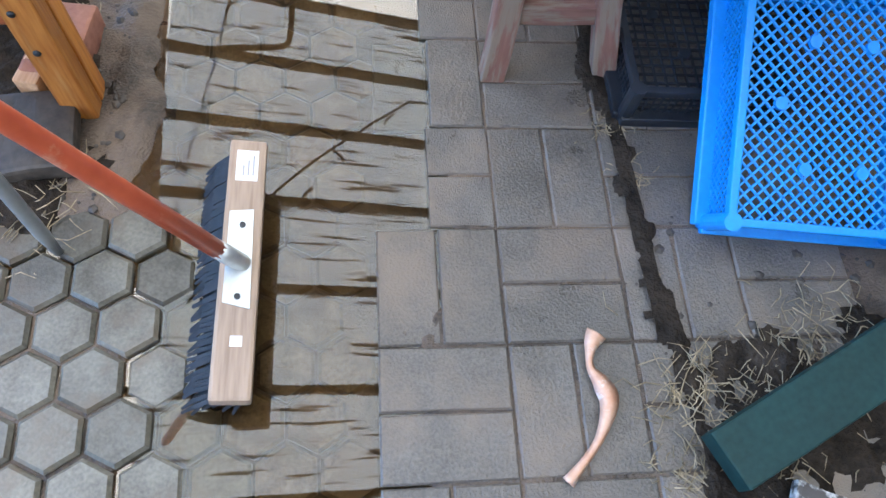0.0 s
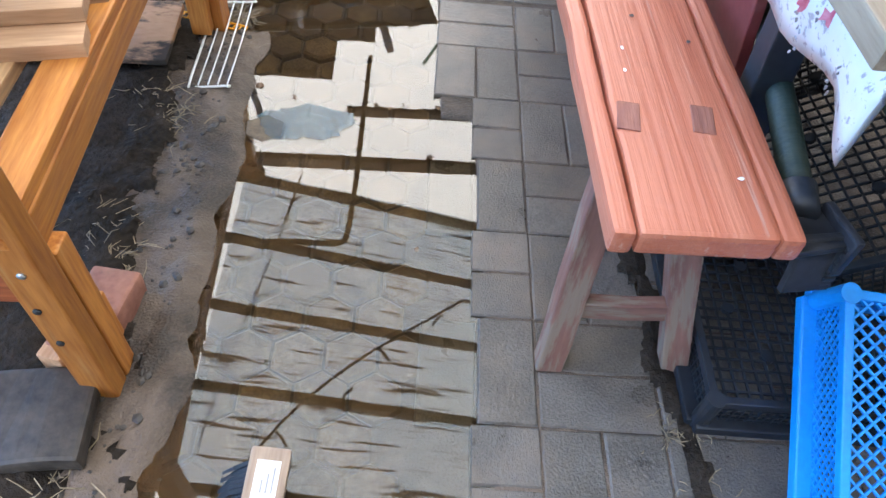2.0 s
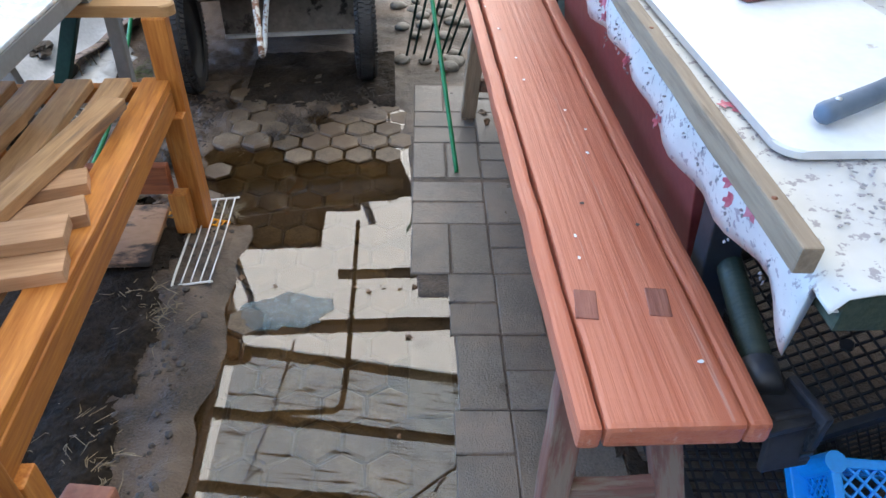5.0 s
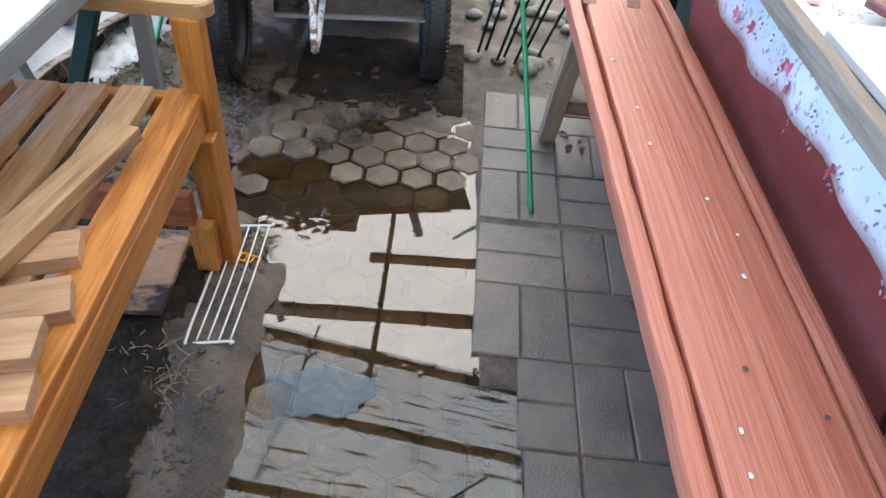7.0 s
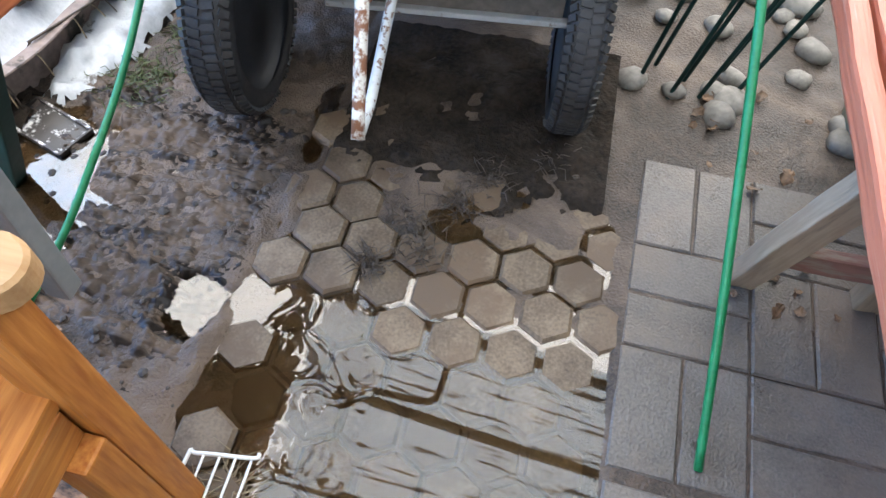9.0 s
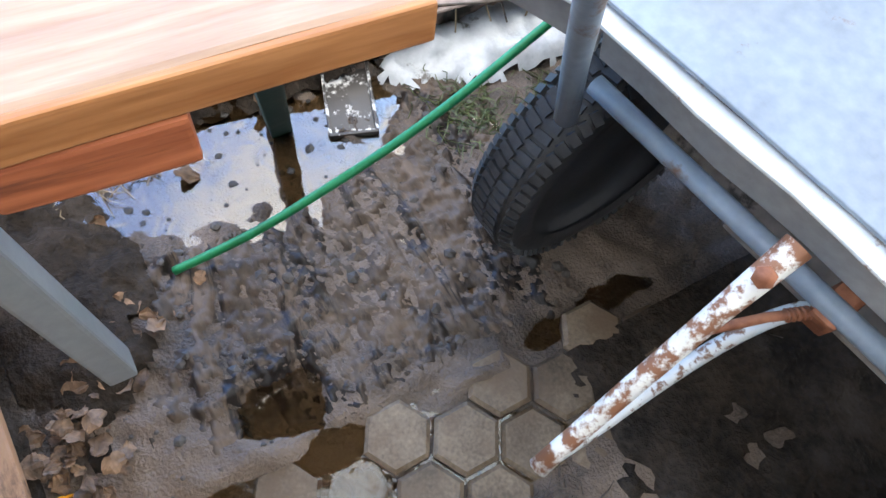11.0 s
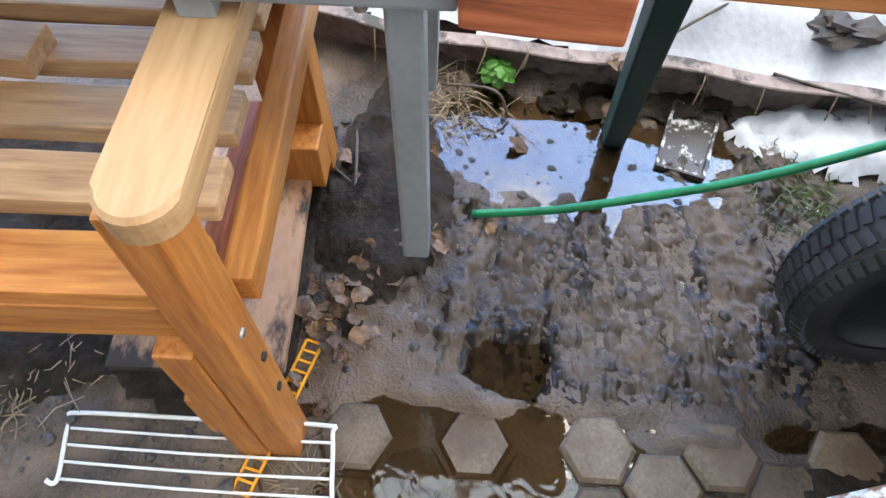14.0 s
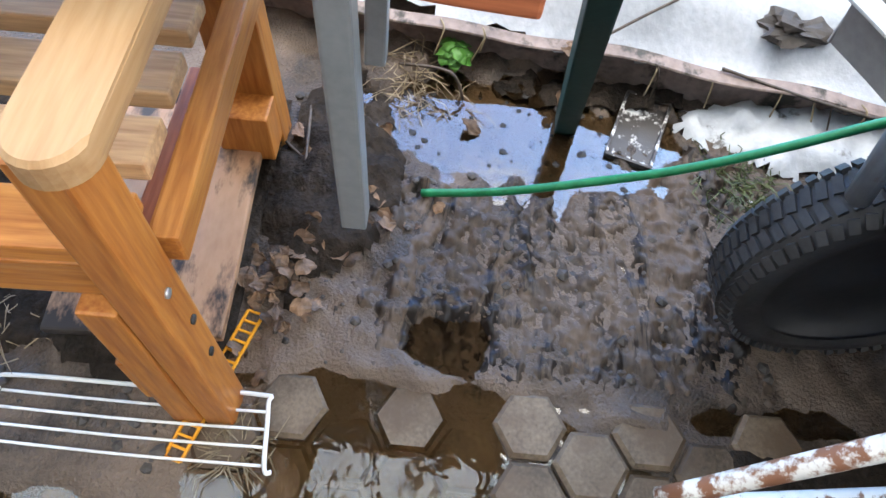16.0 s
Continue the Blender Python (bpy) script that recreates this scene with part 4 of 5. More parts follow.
# ---- trailer ----
def wheel(cx, cy, r, width, yaw, parent):
    m = Matrix.Translation((cx, cy, r - 0.012)) @ Matrix.Rotation(radians(yaw), 4, "Z")
    prof = [(-0.46, 0.74), (-0.51, 0.80), (-0.5, 0.89), (-0.40, 0.965), (-0.2, 0.99), (0.2, 0.99), (0.40, 0.965), (0.5, 0.89), (0.51, 0.80), (0.46, 0.74)]
    bm = bmesh.new()
    rings = []
    for k in range(56):
        a = k * math.tau / 56
        rings.append([bm.verts.new((px * width, r * pr * math.cos(a), r * pr * math.sin(a))) for px, pr in prof])
    for k in range(56):
        a, b = rings[k], rings[(k + 1) % 56]
        for i in range(len(prof) - 1):
            bm.faces.new((a[i], a[i + 1], b[i + 1], b[i]))
    tyre = part("tyre", bm, M["tyre"], parent, "treaded tyre", m, True)
    bms = []
    for k in range(74):
        a = k * math.tau / 74
        for px, w2, sk, rr in ((-0.42, 0.2, 0.03, 0.955), (-0.17, 0.26, -0.02, 0.985), (0.13, 0.26, 0.02, 0.985), (0.42, 0.2, -0.03, 0.955)):
            aa = a + (0.05 if px in (-0.17, 0.42) else 0)
            tilt = 38 if px > 0.3 else (-38 if px < -0.3 else 0)
            bms.append(moved(box_bm(width * w2, r * 0.056, 0.010, 0.0), Matrix.Rotation(aa, 4, "X") @ Matrix.Translation((px * width, 0, r * rr)) @ Matrix.Rotation(radians(tilt), 4, "Y") @ Matrix.Rotation(sk * 8, 4, "Z")))
    tagged(part("tread", merge(*bms), M["tyre"], tyre, "", m), kind="stuff")
    bm = bmesh.new()
    prof = [(0.26, 0.0), (0.26, 0.16), (0.22, 0.2), (0.20, 0.50), (0.24, 0.68), (0.38, 0.735), (0.43, 0.78)]
    for sgn in (-1, 1):
        rings = []
        for k in range(40):
            a = k * math.tau / 40
            rings.append([bm.verts.new((sgn * px * width, r * pr * math.cos(a), r * pr * math.sin(a))) for px, pr in prof])
        for k in range(40):
            a, b = rings[k], rings[(k + 1) % 40]
            for i in range(1, len(prof) - 1):
                bm.faces.new((a[i], a[i + 1], b[i + 1], b[i]))
        bm.faces.new([q[1] for q in rings])
    part("rim", bm, M["rim"], parent, "", m, True)


trailer = thing("trailer", (-0.28, 3.2, 0), "small blue-grey two-wheeled trailer with rusty stand and muddy panels", "trailer")
wheel(-0.635, 3.012, 0.216, 0.09, 5, trailer)
wheel(0.036, 3.125, 0.212, 0.075, 5, trailer)
tube("front_tube", [(-0.60, 2.893, 0.435), (0.03, 3.0, 0.435)], 0.0125, M["trailer_paint"], trailer, sides=14)
bar("chassis_strip", (-0.40, 2.945, 0.405), (0.03, 3.015, 0.405), 0.02, 0.016, M["dirty_panel"], trailer)
bar("skirt", (-0.62, 2.90, 0.49), (0.14, 3.03, 0.49), 0.004, 0.085, M["galvanised"], trailer, up=(0, -0.25, 1), cuts=12, wobble=0.003)
bar("flange", (-0.63, 2.875, 0.535), (0.16, 3.01, 0.535), 0.03, 0.005, M["white_paint"], trailer, "bent white flange", cuts=14, wobble=0.004)
bar("bed_sheet", (-0.80, 3.33, 0.60), (0.16, 3.50, 0.60), 0.95, 0.006, M["trailer_paint"], trailer, "pale blue bed sheet", up=(0, -0.12, 1), cuts=10, wobble=0.003)
bar("belly_panel", (-0.52, 3.17, 0.25), (0.0, 3.23, 0.25), 0.008, 0.24, M["dirty_panel"], trailer, "mud-splashed panel", cuts=6, wobble=0.002)
bar("upper_panel", (-0.56, 3.04, 0.40), (0.02, 3.12, 0.40), 0.008, 0.16, M["dirty_panel"], trailer, "mud-splashed panel", up=(0, 0.6, 1))
bar("belly_edge", (-0.52, 3.16, 0.137), (0.02, 3.222, 0.137), 0.022, 0.014, M["white_paint"], trailer, "chipped white edge")
bar("belly_rib", (-0.56, 3.12, 0.335), (0.05, 3.19, 0.335), 0.022, 0.02, M["white_paint"], trailer, "chipped white rib")
# Unseen rear panel, added to block sky light coming in behind the trailer.
bar("rear_shade_panel", (-0.62, 3.92, 0.34), (0.14, 3.98, 0.34), 0.012, 0.52, M["dirty_panel"], trailer, "mud-splashed panel")
# Floor panel coloured dark so the trailer's shaded underside mirrors dark.
bar("floor_shade_panel", (-0.60, 3.45, 0.37), (0.10, 3.50, 0.37), 0.85, 0.01, M["rim"], trailer, "underside coloured dark for its shade")
# Unseen bed walls, added to keep side light from under the trailer.
bar("side_shade_panel", (-0.61, 2.95, 0.485), (-0.61, 3.85, 0.485), 0.008, 0.22, M["dirty_panel"], trailer)
bar("side_shade_panel", (0.12, 3.05, 0.485), (0.12, 3.9, 0.485), 0.008, 0.22, M["dirty_panel"], trailer)
bar("corner_skirt", (-0.622, 2.901, 0.49), (-0.765, 2.83, 0.495), 0.004, 0.075, M["galvanised"], trailer, up=(0, -0.25, 1), cuts=4, wobble=0.002)
bar("corner_flange", (-0.632, 2.874, 0.536), (-0.775, 2.805, 0.538), 0.03, 0.005, M["white_paint"], trailer, "bent white flange", cuts=4, wobble=0.003)
bar("end_skirt", (-0.770, 2.832, 0.495), (-0.80, 3.80, 0.495), 0.004, 0.075, M["galvanised"], trailer, cuts=6, wobble=0.002)
tube("draw_tube", [(-0.594, 2.86, 0.40), (-0.594, 2.843, 0.5), (-0.545, 2.77, 0.70), (-0.49, 2.70, 0.93)], 0.0145, M["trailer_paint"], trailer, sides=14)
tube("draw_tube", [(-0.03, 3.02, 0.42), (-0.01, 3.01, 0.5), (0.04, 2.98, 0.66)], 0.018, M["trailer_paint"], trailer, sides=14)
stand = tube("stand_leg", [(-0.326, 2.905, 0.505), (-0.315, 2.83, 0.45), (-0.290, 2.685, 0.30), (-0.284, 2.655, 0.272)], 0.014, M["rust"], trailer, "rusty white stand leg", radii=[0.0155, 0.012, 0.011, 0.012])
tube("bolt_head", [(-0.318, 2.862, 0.497), (-0.316, 2.852, 0.508)], 0.011, M["rust_bolt"], stand, sides=6)
tube("stand_leg", curve([(-0.272, 2.965, 0.415), (-0.290, 2.935, 0.375), (-0.297, 2.89, 0.325), (-0.296, 2.826, 0.288), (-0.290, 2.742, 0.266), (-0.286, 2.665, 0.268)], 5), 0.0095, M["chipped"], trailer, "chipped white stand leg")
part("stand_lug", moved(box_bm(0.03, 0.05, 0.05, 0.006), pose(-0.268, 2.965, 0.415, 20, 0, 10)), M["rust_bolt"], trailer)
tube("link_rod", [(-0.268, 2.958, 0.418), (-0.292, 2.90, 0.412), (-0.313, 2.835, 0.40)], 0.0055, M["rust_bolt"], trailer, "rusty link rod", sides=8)
for k in range(5):
    tube("thread", [(-0.276 - 0.002 * k, 2.938 - 0.005 * k, 0.4165 - 0.0005 * k), (-0.2765 - 0.002 * k, 2.9365 - 0.005 * k, 0.4163 - 0.0005 * k)], 0.0078, M["rust_bolt"], trailer, sides=8)

# ---- broom and rod ----
broom = thing("broom", (-0.08, 0.6, 0.0), "wide push broom with a wooden head, black bristles and orange handle", "broom")
hm = axes((-0.094, 0.382, 0.092), (-0.074, 0.832, 0.092), (0.12, 0, 1))[0]
part("head", box_bm(0.455, 0.062, 0.032, 0.006), M["broom_wood"], broom, m=hm)
rng = random.Random(8)
bms = []
for k in range(58):
    for j in range(6):
        x, y = -0.215 + 0.43 * k / 57 + rng.uniform(-0.003, 0.003), -0.024 + 0.0095 * j
        bms.append(tube_bm([(x, y, -0.012), (x + rng.uniform(-0.004, 0.004), y + 0.012 + 0.004 * j, -0.05), (x + rng.uniform(-0.008, 0.008), y + 0.024 + 0.006 * j, -0.092)], 0.0042, 4, [0.0045, 0.0048, 0.0028]))
tagged(part("bristles", merge(*bms), M["bristle"], broom, "black bristles", hm), kind="stuff")
plate = part("socket_plate", prism_bm([(-0.085, -0.02), (-0.075, 0.022), (0.085, 0.022), (0.09, -0.016)], 0.016, 0.0185), M["zinc"], broom, "zinc plate", hm)
for sx in (-0.065, 0.06):
    part("screw", tube_bm([(sx, 0.0, 0.018), (sx, 0.0, 0.0215)], 0.005, 10), M["rim"], plate, m=hm)
lab = part("label", prism_bm([(0.145, -0.018), (0.145, 0.018), (0.205, 0.018), (0.205, -0.018)], 0.0158, 0.0168), M["paper"], broom, "white paper label", hm)
for k in range(3):
    part("print_line", prism_bm([(0.155, -0.012 + 0.008 * k), (0.155, -0.009 + 0.008 * k), (0.195 - 0.01 * k, -0.009 + 0.008 * k), (0.195 - 0.01 * k, -0.012 + 0.008 * k)], 0.0168, 0.0173), M["ink"], lab, m=hm)
part("label", prism_bm([(-0.145, -0.012), (-0.145, 0.006), (-0.128, 0.006), (-0.128, -0.012)], 0.0158, 0.0168), M["paper"], broom, "small white label", hm)
tube("socket", [(-0.078, 0.60, 0.105), (-0.108, 0.60, 0.165)], 0.015, M["zinc"], broom, "zinc socket")
tube("handle", [(-0.104, 0.60, 0.156), (-0.189, 0.595, 0.36), (-0.354, 0.584, 0.76), (-0.519, 0.573, 1.16)], 0.0145, M["orange_handle"], broom, "orange-red handle", sides=14)
rod = thing("metal_rod", (-0.42, 0.69, 0.0), "grey steel rod with a flattened end standing on the paving", "rod")
tube("rod_shaft", [(-0.403, 0.683, 0.004), (-0.408, 0.69, 0.06), (-0.414, 0.705, 0.22), (-0.44, 0.74, 0.62)], 0.012, M["grey_steel"], rod, radii=[0.008, 0.012, 0.012, 0.012])

# ---- wire rack and small finds ----
rack = thing("wire_rack", (-0.385, 2.0, 0.0), "white coated wire refrigerator rack lying on the mud", "rack")
rz = 0.014
A, B, C, D = Vector((-0.432, 1.803, rz)), Vector((-0.338, 1.815, rz)), Vector((-0.336, 2.198, rz)), Vector((-0.436, 2.186, rz))
r = 0.014
tube("rim_wire", curve([B + Vector((0.004, -0.012, 0.008)), B, A + Vector((r, 0, 0)), A + Vector((0, r, 0)), A.lerp(D, 0.5), D - Vector((0, r, 0)), D + Vector((r, 0, 0)), C - Vector((0, 0, 0)), C + Vector((0.006, 0.010, -0.004))], 6), 0.0034, M["white_wire"], rack, sides=8)
for k in range(1, 5):
    t = k / 4.0
    a, b = A.lerp(B, t), D.lerp(C, t)
    s = Vector((0, 0.004, 0.0022))
    tube("wire", curve([a + s, a.lerp(b, 0.5) + Vector((0.002, 0, 0.001)), b - Vector((0, 0.004, -0.0022))], 6), 0.0022, M["white_wire"], rack, sides=7)
ladder = thing("toy_ladder", (-0.45, 2.1, 0.0), "orange-yellow plastic toy ladder lying under the rack", "toy")
L0, L1 = Vector((-0.566, 2.136, 0.010)), Vector((-0.336, 2.070, 0.008))
dl = (L1 - L0).normalized()
sd = Vector((0.26, 0.965, 0)) * 0.0125
for s in (-1, 1):
    bar("stile", L0 + sd * s, L1 + sd * s, 0.004, 0.006, M["yellow_plastic"], ladder, bevel=0.001)
for k in range(15):
    p = L0.lerp(L1, k / 14)
    bar("rung", p - sd, p + sd, 0.004, 0.004, M["yellow_plastic"], ladder, bevel=0.001)

plywood = thing("board", (-0.7, 2.0, 0.04), "muddy plywood board lying under the garden bench", "board")
bar("sheet", (-0.495, 1.98, 0.048), (-0.93, 1.96, 0.052), 0.26, 0.018, M["board"], plywood, cuts=8, wobble=0.002)
bar("batten", (-0.53, 1.90, 0.022), (-0.53, 2.06, 0.022), 0.05, 0.034, M["grey_wood"], plywood)
bar("batten", (-0.90, 1.90, 0.024), (-0.90, 2.06, 0.024), 0.05, 0.034, M["grey_wood"], plywood)
old = thing("brick", (-0.41, 1.1, 0.02), "worn red clay brick beside the bench post", "brick")
part("clay", box_bm(0.19, 0.095, 0.06, 0.008, 5, 0.004), M["old_brick"], old, m=pose(-0.435, 1.105, 0.035, 0, 4, 82))
block = thing("wood_block", (-0.45, 1.06, 0.03), "small raw wood block beside the bench post", "wood")
part("piece", box_bm(0.13, 0.045, 0.05, 0.004), M["raw"], block, m=pose(-0.462, 1.06, 0.045, 0, 0, 75))
stump = thing("wood_block", (-0.49, 0.9, 0.0), "rotten dark plank under the garden bench", "wood")
part("piece", box_bm(0.22, 0.17, 0.035, 0.008, 6, 0.010), M["soil_clod"], stump, m=pose(-0.50, 0.90, 0.03, 0, 0, 5))

peel = thing("wood_shaving", (0.47, 0.4, 0.01), "curled pinkish shaving with a white end on the paving", "shaving")
bm = bmesh.new()
ctr = curve([(0.515, 0.475, 0.012), (0.498, 0.45, 0.016), (0.492, 0.415, 0.012), (0.507, 0.385, 0.011), (0.512, 0.35, 0.012), (0.48, 0.29, 0.012), (0.42, 0.232, 0.010)], 6)
rings = []
for i, p in enumerate(ctr):
    t = (ctr[min(i + 1, len(ctr) - 1)] - ctr[max(i - 1, 0)]).normalized()
    sdv = t.cross(Vector((0, 0, 1))) * (0.013 + 0.006 * math.cos(i * 0.3))
    rings.append([bm.verts.new(p - sdv), bm.verts.new(p + Vector((0, 0, 0.006))), bm.verts.new(p + sdv), bm.verts.new(p - Vector((0, 0, 0.004)))])
for a, b in zip(rings, rings[1:]):
    for k in range(4):
        bm.faces.new((a[k], a[(k + 1) % 4], b[(k + 1) % 4], b[k]))
bm.faces.new(rings[0])
bm.faces.new(rings[-1][::-1])
part("strip", bm, M["peel"], peel, smooth=True)
gbar = thing("metal_bar", (0.8, 0.3, 0.05), "dark green painted metal bar lying on straw", "bar")
bar("bar_body", (0.665, 0.235, 0.055), (1.2, 0.475, 0.12), 0.10, 0.05, M["green_steel"], gbar)
foam = thing("foam_scrap", (0.80, 0.165, 0.02), "white scrap lying on straw", "scrap")
part("scrap", box_bm(0.09, 0.04, 0.03, 0.012, 4, 0.006), M["white_sponge"], foam, m=pose(0.82, 0.168, 0.03, 0, 0, -25))

# ---- hoses and rods ----
hose = thing("hose", (-0.8, 2.6, 0.0), "green plastic hose lying across the mud towards the trailer wheel", "hose")
tube("hose_tube", curve([(-0.823, 2.372, 0.010), (-0.800, 2.50, 0.066), (-0.790, 2.63, 0.125), (-0.788, 2.74, 0.172), (-0.786, 2.83, 0.222), (-0.786, 2.91, 0.272), (-0.786, 2.985, 0.322), (-0.79, 3.15, 0.42), (-0.8, 3.5, 0.55)], 8), 0.0072, M["green_hose"], hose, sides=12)
grod = thing("garden_cane", (0.35, 2.35, 0.0), "green plastic-coated garden cane standing on the paving", "cane")
tube("cane", curve([(0.352, 2.345, 0.0), (0.325, 2.53, 0.18), (0.29, 2.78, 0.40), (0.25, 3.0, 0.62), (0.2, 3.3, 0.95)], 5), 0.0075, M["green_hose"], grod, sides=10)
for k, (x, y) in enumerate(((0.20, 3.24), (0.235, 3.30), (0.27, 3.2), (0.305, 3.27), (0.34, 3.22), (0.38, 3.3), (0.42, 3.25))):
    ob = thing("garden_stake", (x, y, 0), "dark green metal garden stake stuck in the ground", "stake", "stakes beside the trailer")
    tube("stake", [(x, y, -0.02), (x + 0.07 + 0.01 * k, y + 0.08, 0.3), (x + 0.14 + 0.02 * k, y + 0.14, 0.62)], 0.0055, M["green_steel"], ob, sides=7)

# ---- snow, edging and finds behind the table ----
edge = thing("bed_edging", (-1.15, 2.7, 0.05), "bent weathered edging sheet of a raised bed, littered with leaves", "edging")
bm = bmesh.new()
rows = []
for k in range(50):
    y = 1.9 + 1.75 * k / 49
    x = -1.175 + 0.13 * (y - 2.35) / 0.85 + 0.008 * math.sin(y * 9)
    zt = 0.088 + 0.010 * math.sin(y * 7) + 0.006 * math.sin(y * 19)
    rows.append([bm.verts.new((x - 0.030, y, -0.03)), bm.verts.new((x - 0.026, y, zt - 0.008)), bm.verts.new((x + 0.012, y, zt)), bm.verts.new((x + 0.010, y, zt + 0.003)), bm.verts.new((x - 0.016, y, zt + 0.006)), bm.verts.new((x - 0.036, y, -0.03))])
for a, b in zip(rows, rows[1:]):
    for k in range(6):
        bm.faces.new((a[k], a[(k + 1) % 6], b[(k + 1) % 6], b[k]))
part("sheet", bm, M["edging"], edge, smooth=False)
rng = random.Random(17)
for k in range(16):
    y = 2.1 + 1.3 * rng.random()
    x = -1.166 + 0.13 * (y - 2.35) / 0.85
    d = rng.uniform(0.03, 0.075)
    tube("dead_root", curve([(x - 0.01, y, 0.094), (x + 0.010, y + rng.uniform(-0.01, 0.01), 0.085), (x + 0.012 + rng.uniform(0, 0.012), y + rng.uniform(-0.02, 0.02), 0.085 - d)], 4), 0.0018, M["straw" if k % 3 else "twig"], edge, "dead root hanging over the lip", sides=5)


def patch(name, mat, x0, x1, y0, y1, height, inside, label, step=0.016):
    """A low uneven heap over part of the ground, its edge where the height falls to the ground."""
    bm = bmesh.new()
    grid = {}
    nxs, nys = int((x1 - x0) / step), int((y1 - y0) / step)
    for i in range(nxs + 1):
        for j in range(nys + 1):
            x, y = x0 + i * step, y0 + j * step
            g = ground_height(x, y)
            f = inside(x, y) + 0.5 * fbm(x, y, 9, 8.0) + 0.22 * fbm(x, y, 30, 2.0)
            if f > -0.12:
                grid[i, j] = bm.verts.new((x, y, g - 0.012 + (height * smooth_step(-0.1, 0.9, f) + 0.02 * smooth_step(-0.1, 0.15, f)) + 0.006 * fbm(x, y, 25, 1)))
    for (i, j) in grid:
        q = [(i, j), (i + 1, j), (i + 1, j + 1), (i, j + 1)]
        if all(k in grid for k in q):
            bm.faces.new([grid[k] for k in q])
    loose = [v for v in bm.verts if not v.link_faces]
    bmesh.ops.delete(bm, geom=loose, context="VERTS")
    return tagged(part(name, bm, mat, smooth=True), label, name, kind="stuff")


patch("snow", M["snow"], -2.6, -1.0, 1.7, 5.2, 0.06, lambda x, y: 1.0 if x < -1.187 + 0.13 * (y - 2.35) / 0.85 else -1.0, "old white snow lying on the raised bed", 0.03)
patch("snow", M["slush"], -1.16, -0.86, 2.76, 3.6, 0.03, lambda x, y: 1.0 - 1.6 * math.hypot((x + 1.04) / 0.15, (y - 3.16) / 0.36) ** 2, "grey melting slush beside the puddle")

patch("soil", M["soil"], -1.0, -0.26, 0.72, 2.12, 0.008, lambda x, y: 0.55 * smooth_step(-0.36, -0.52, x) * 2 - 0.55 + 0.4 * smooth_step(1.6, 0.9, y), "black crumbly soil under the garden bench")
patch("soil", M["soil"], -1.14, -0.5, 2.08, 2.46, 0.012, lambda x, y: 0.95 - 1.5 * math.hypot((x + 0.86) / 0.32, (y - 2.22) / 0.15) ** 2, "black soil with leaf litter behind the garden bench")
patch("soil", M["soil"], -1.2, -0.95, 2.4, 2.9, 0.012, lambda x, y: 0.75 - 1.5 * math.hypot((x + 1.11) / 0.06, (y - 2.65) / 0.3) ** 2, "black soil along the bed edging")
patch("soil", M["soil"], 0.5, 1.3, 0.0, 1.5, 0.006, lambda x, y: max(0.45 - (abs(x - 0.635 - 0.05 * (0.9 - y) - 0.02 * fbm(x, y, 7, 4)) / 0.045) ** 2, 0.95 * (1 - smooth_step(0.42, 0.6, y)) * smooth_step(0.58, 0.7, x) - 0.75), "black soil and litter over the paving edge")
# Silt film whose black also paints the shade under the trailer.
patch("soil", M["soil"], -0.42, 0.16, 2.72, 3.3, 0.011, lambda x, y: 0.75 * smooth_step(2.72, 2.95, y) - 0.35, "dark wet silt over the pavers, blackened further for the trailer's shade")
ice = thing("ice_film", (-0.132, 1.717, WATER), "thin bluish crackled ice film floating on the puddle", "ice")
o = []
for k in range(40):
    a = k * math.tau / 40
    r = 0.95 + 0.12 * math.sin(2 * a + 1) + 0.09 * math.sin(5 * a) + 0.04 * math.sin(11 * a + 2) + 0.05 * math.sin(17 * a)
    o.append((-0.132 + 0.109 * r * math.cos(a), 1.717 + 0.074 * r * math.sin(a)))
part("film", prism_bm(o, WATER + 0.0008, WATER + 0.003, 0.0012), M["ice"], ice)
scrap = thing("plastic_tray", (-1.03, 2.77, 0.0), "muddy white plastic tray half sunk in the puddle", "tray")
tm = pose(-1.025, 2.770, -0.003, 0, 4, -18)
part("tray_floor", box_bm(0.155, 0.085, 0.005, 0.002, 4, 0.002), M["muddy_white"], scrap, "floor under black mud", m=tm)
for px, py, lx, ly in ((0, 0.043, 0.16, 0.006), (0, -0.043, 0.16, 0.006), (0.08, 0, 0.006, 0.09), (-0.08, 0, 0.006, 0.09)):
    part("rim", box_bm(lx, ly, 0.014, 0.003), M["muddy_white"], scrap, m=tm @ Matrix.Translation((px, py, 0.004)))


def leaf_bm(ln, wd, curl, seed):
    """A crumpled leaf with a ragged edge and a fold along its rib."""
    bm = bmesh.new()
    rows = []
    for k in range(7):
        t = k / 6
        w = wd * math.sin(math.pi * (0.08 + 0.88 * t)) ** 0.7
        z = curl * math.sin(t * 3 + seed)
        rows.append([bm.verts.new((ln * (t - 0.5), s * w * (1 + 0.25 * math.sin(11 * t + seed + s)), z + abs(s) * curl * 1.1 * math.cos(seed + t * 2 + s * 1.5))) for s in (-1, -0.5, 0, 0.5, 1)])
    for a, b in zip(rows, rows[1:]):
        for k in range(4):
            bm.faces.new((a[k], a[k + 1], b[k + 1], b[k]))
    ext = bmesh.ops.extrude_face_region(bm, geom=list(bm.faces))
    bmesh.ops.translate(bm, vec=(0, 0, 0.0012), verts=[v for v in ext["geom"] if isinstance(v, bmesh.types.BMVert)])
    return bm


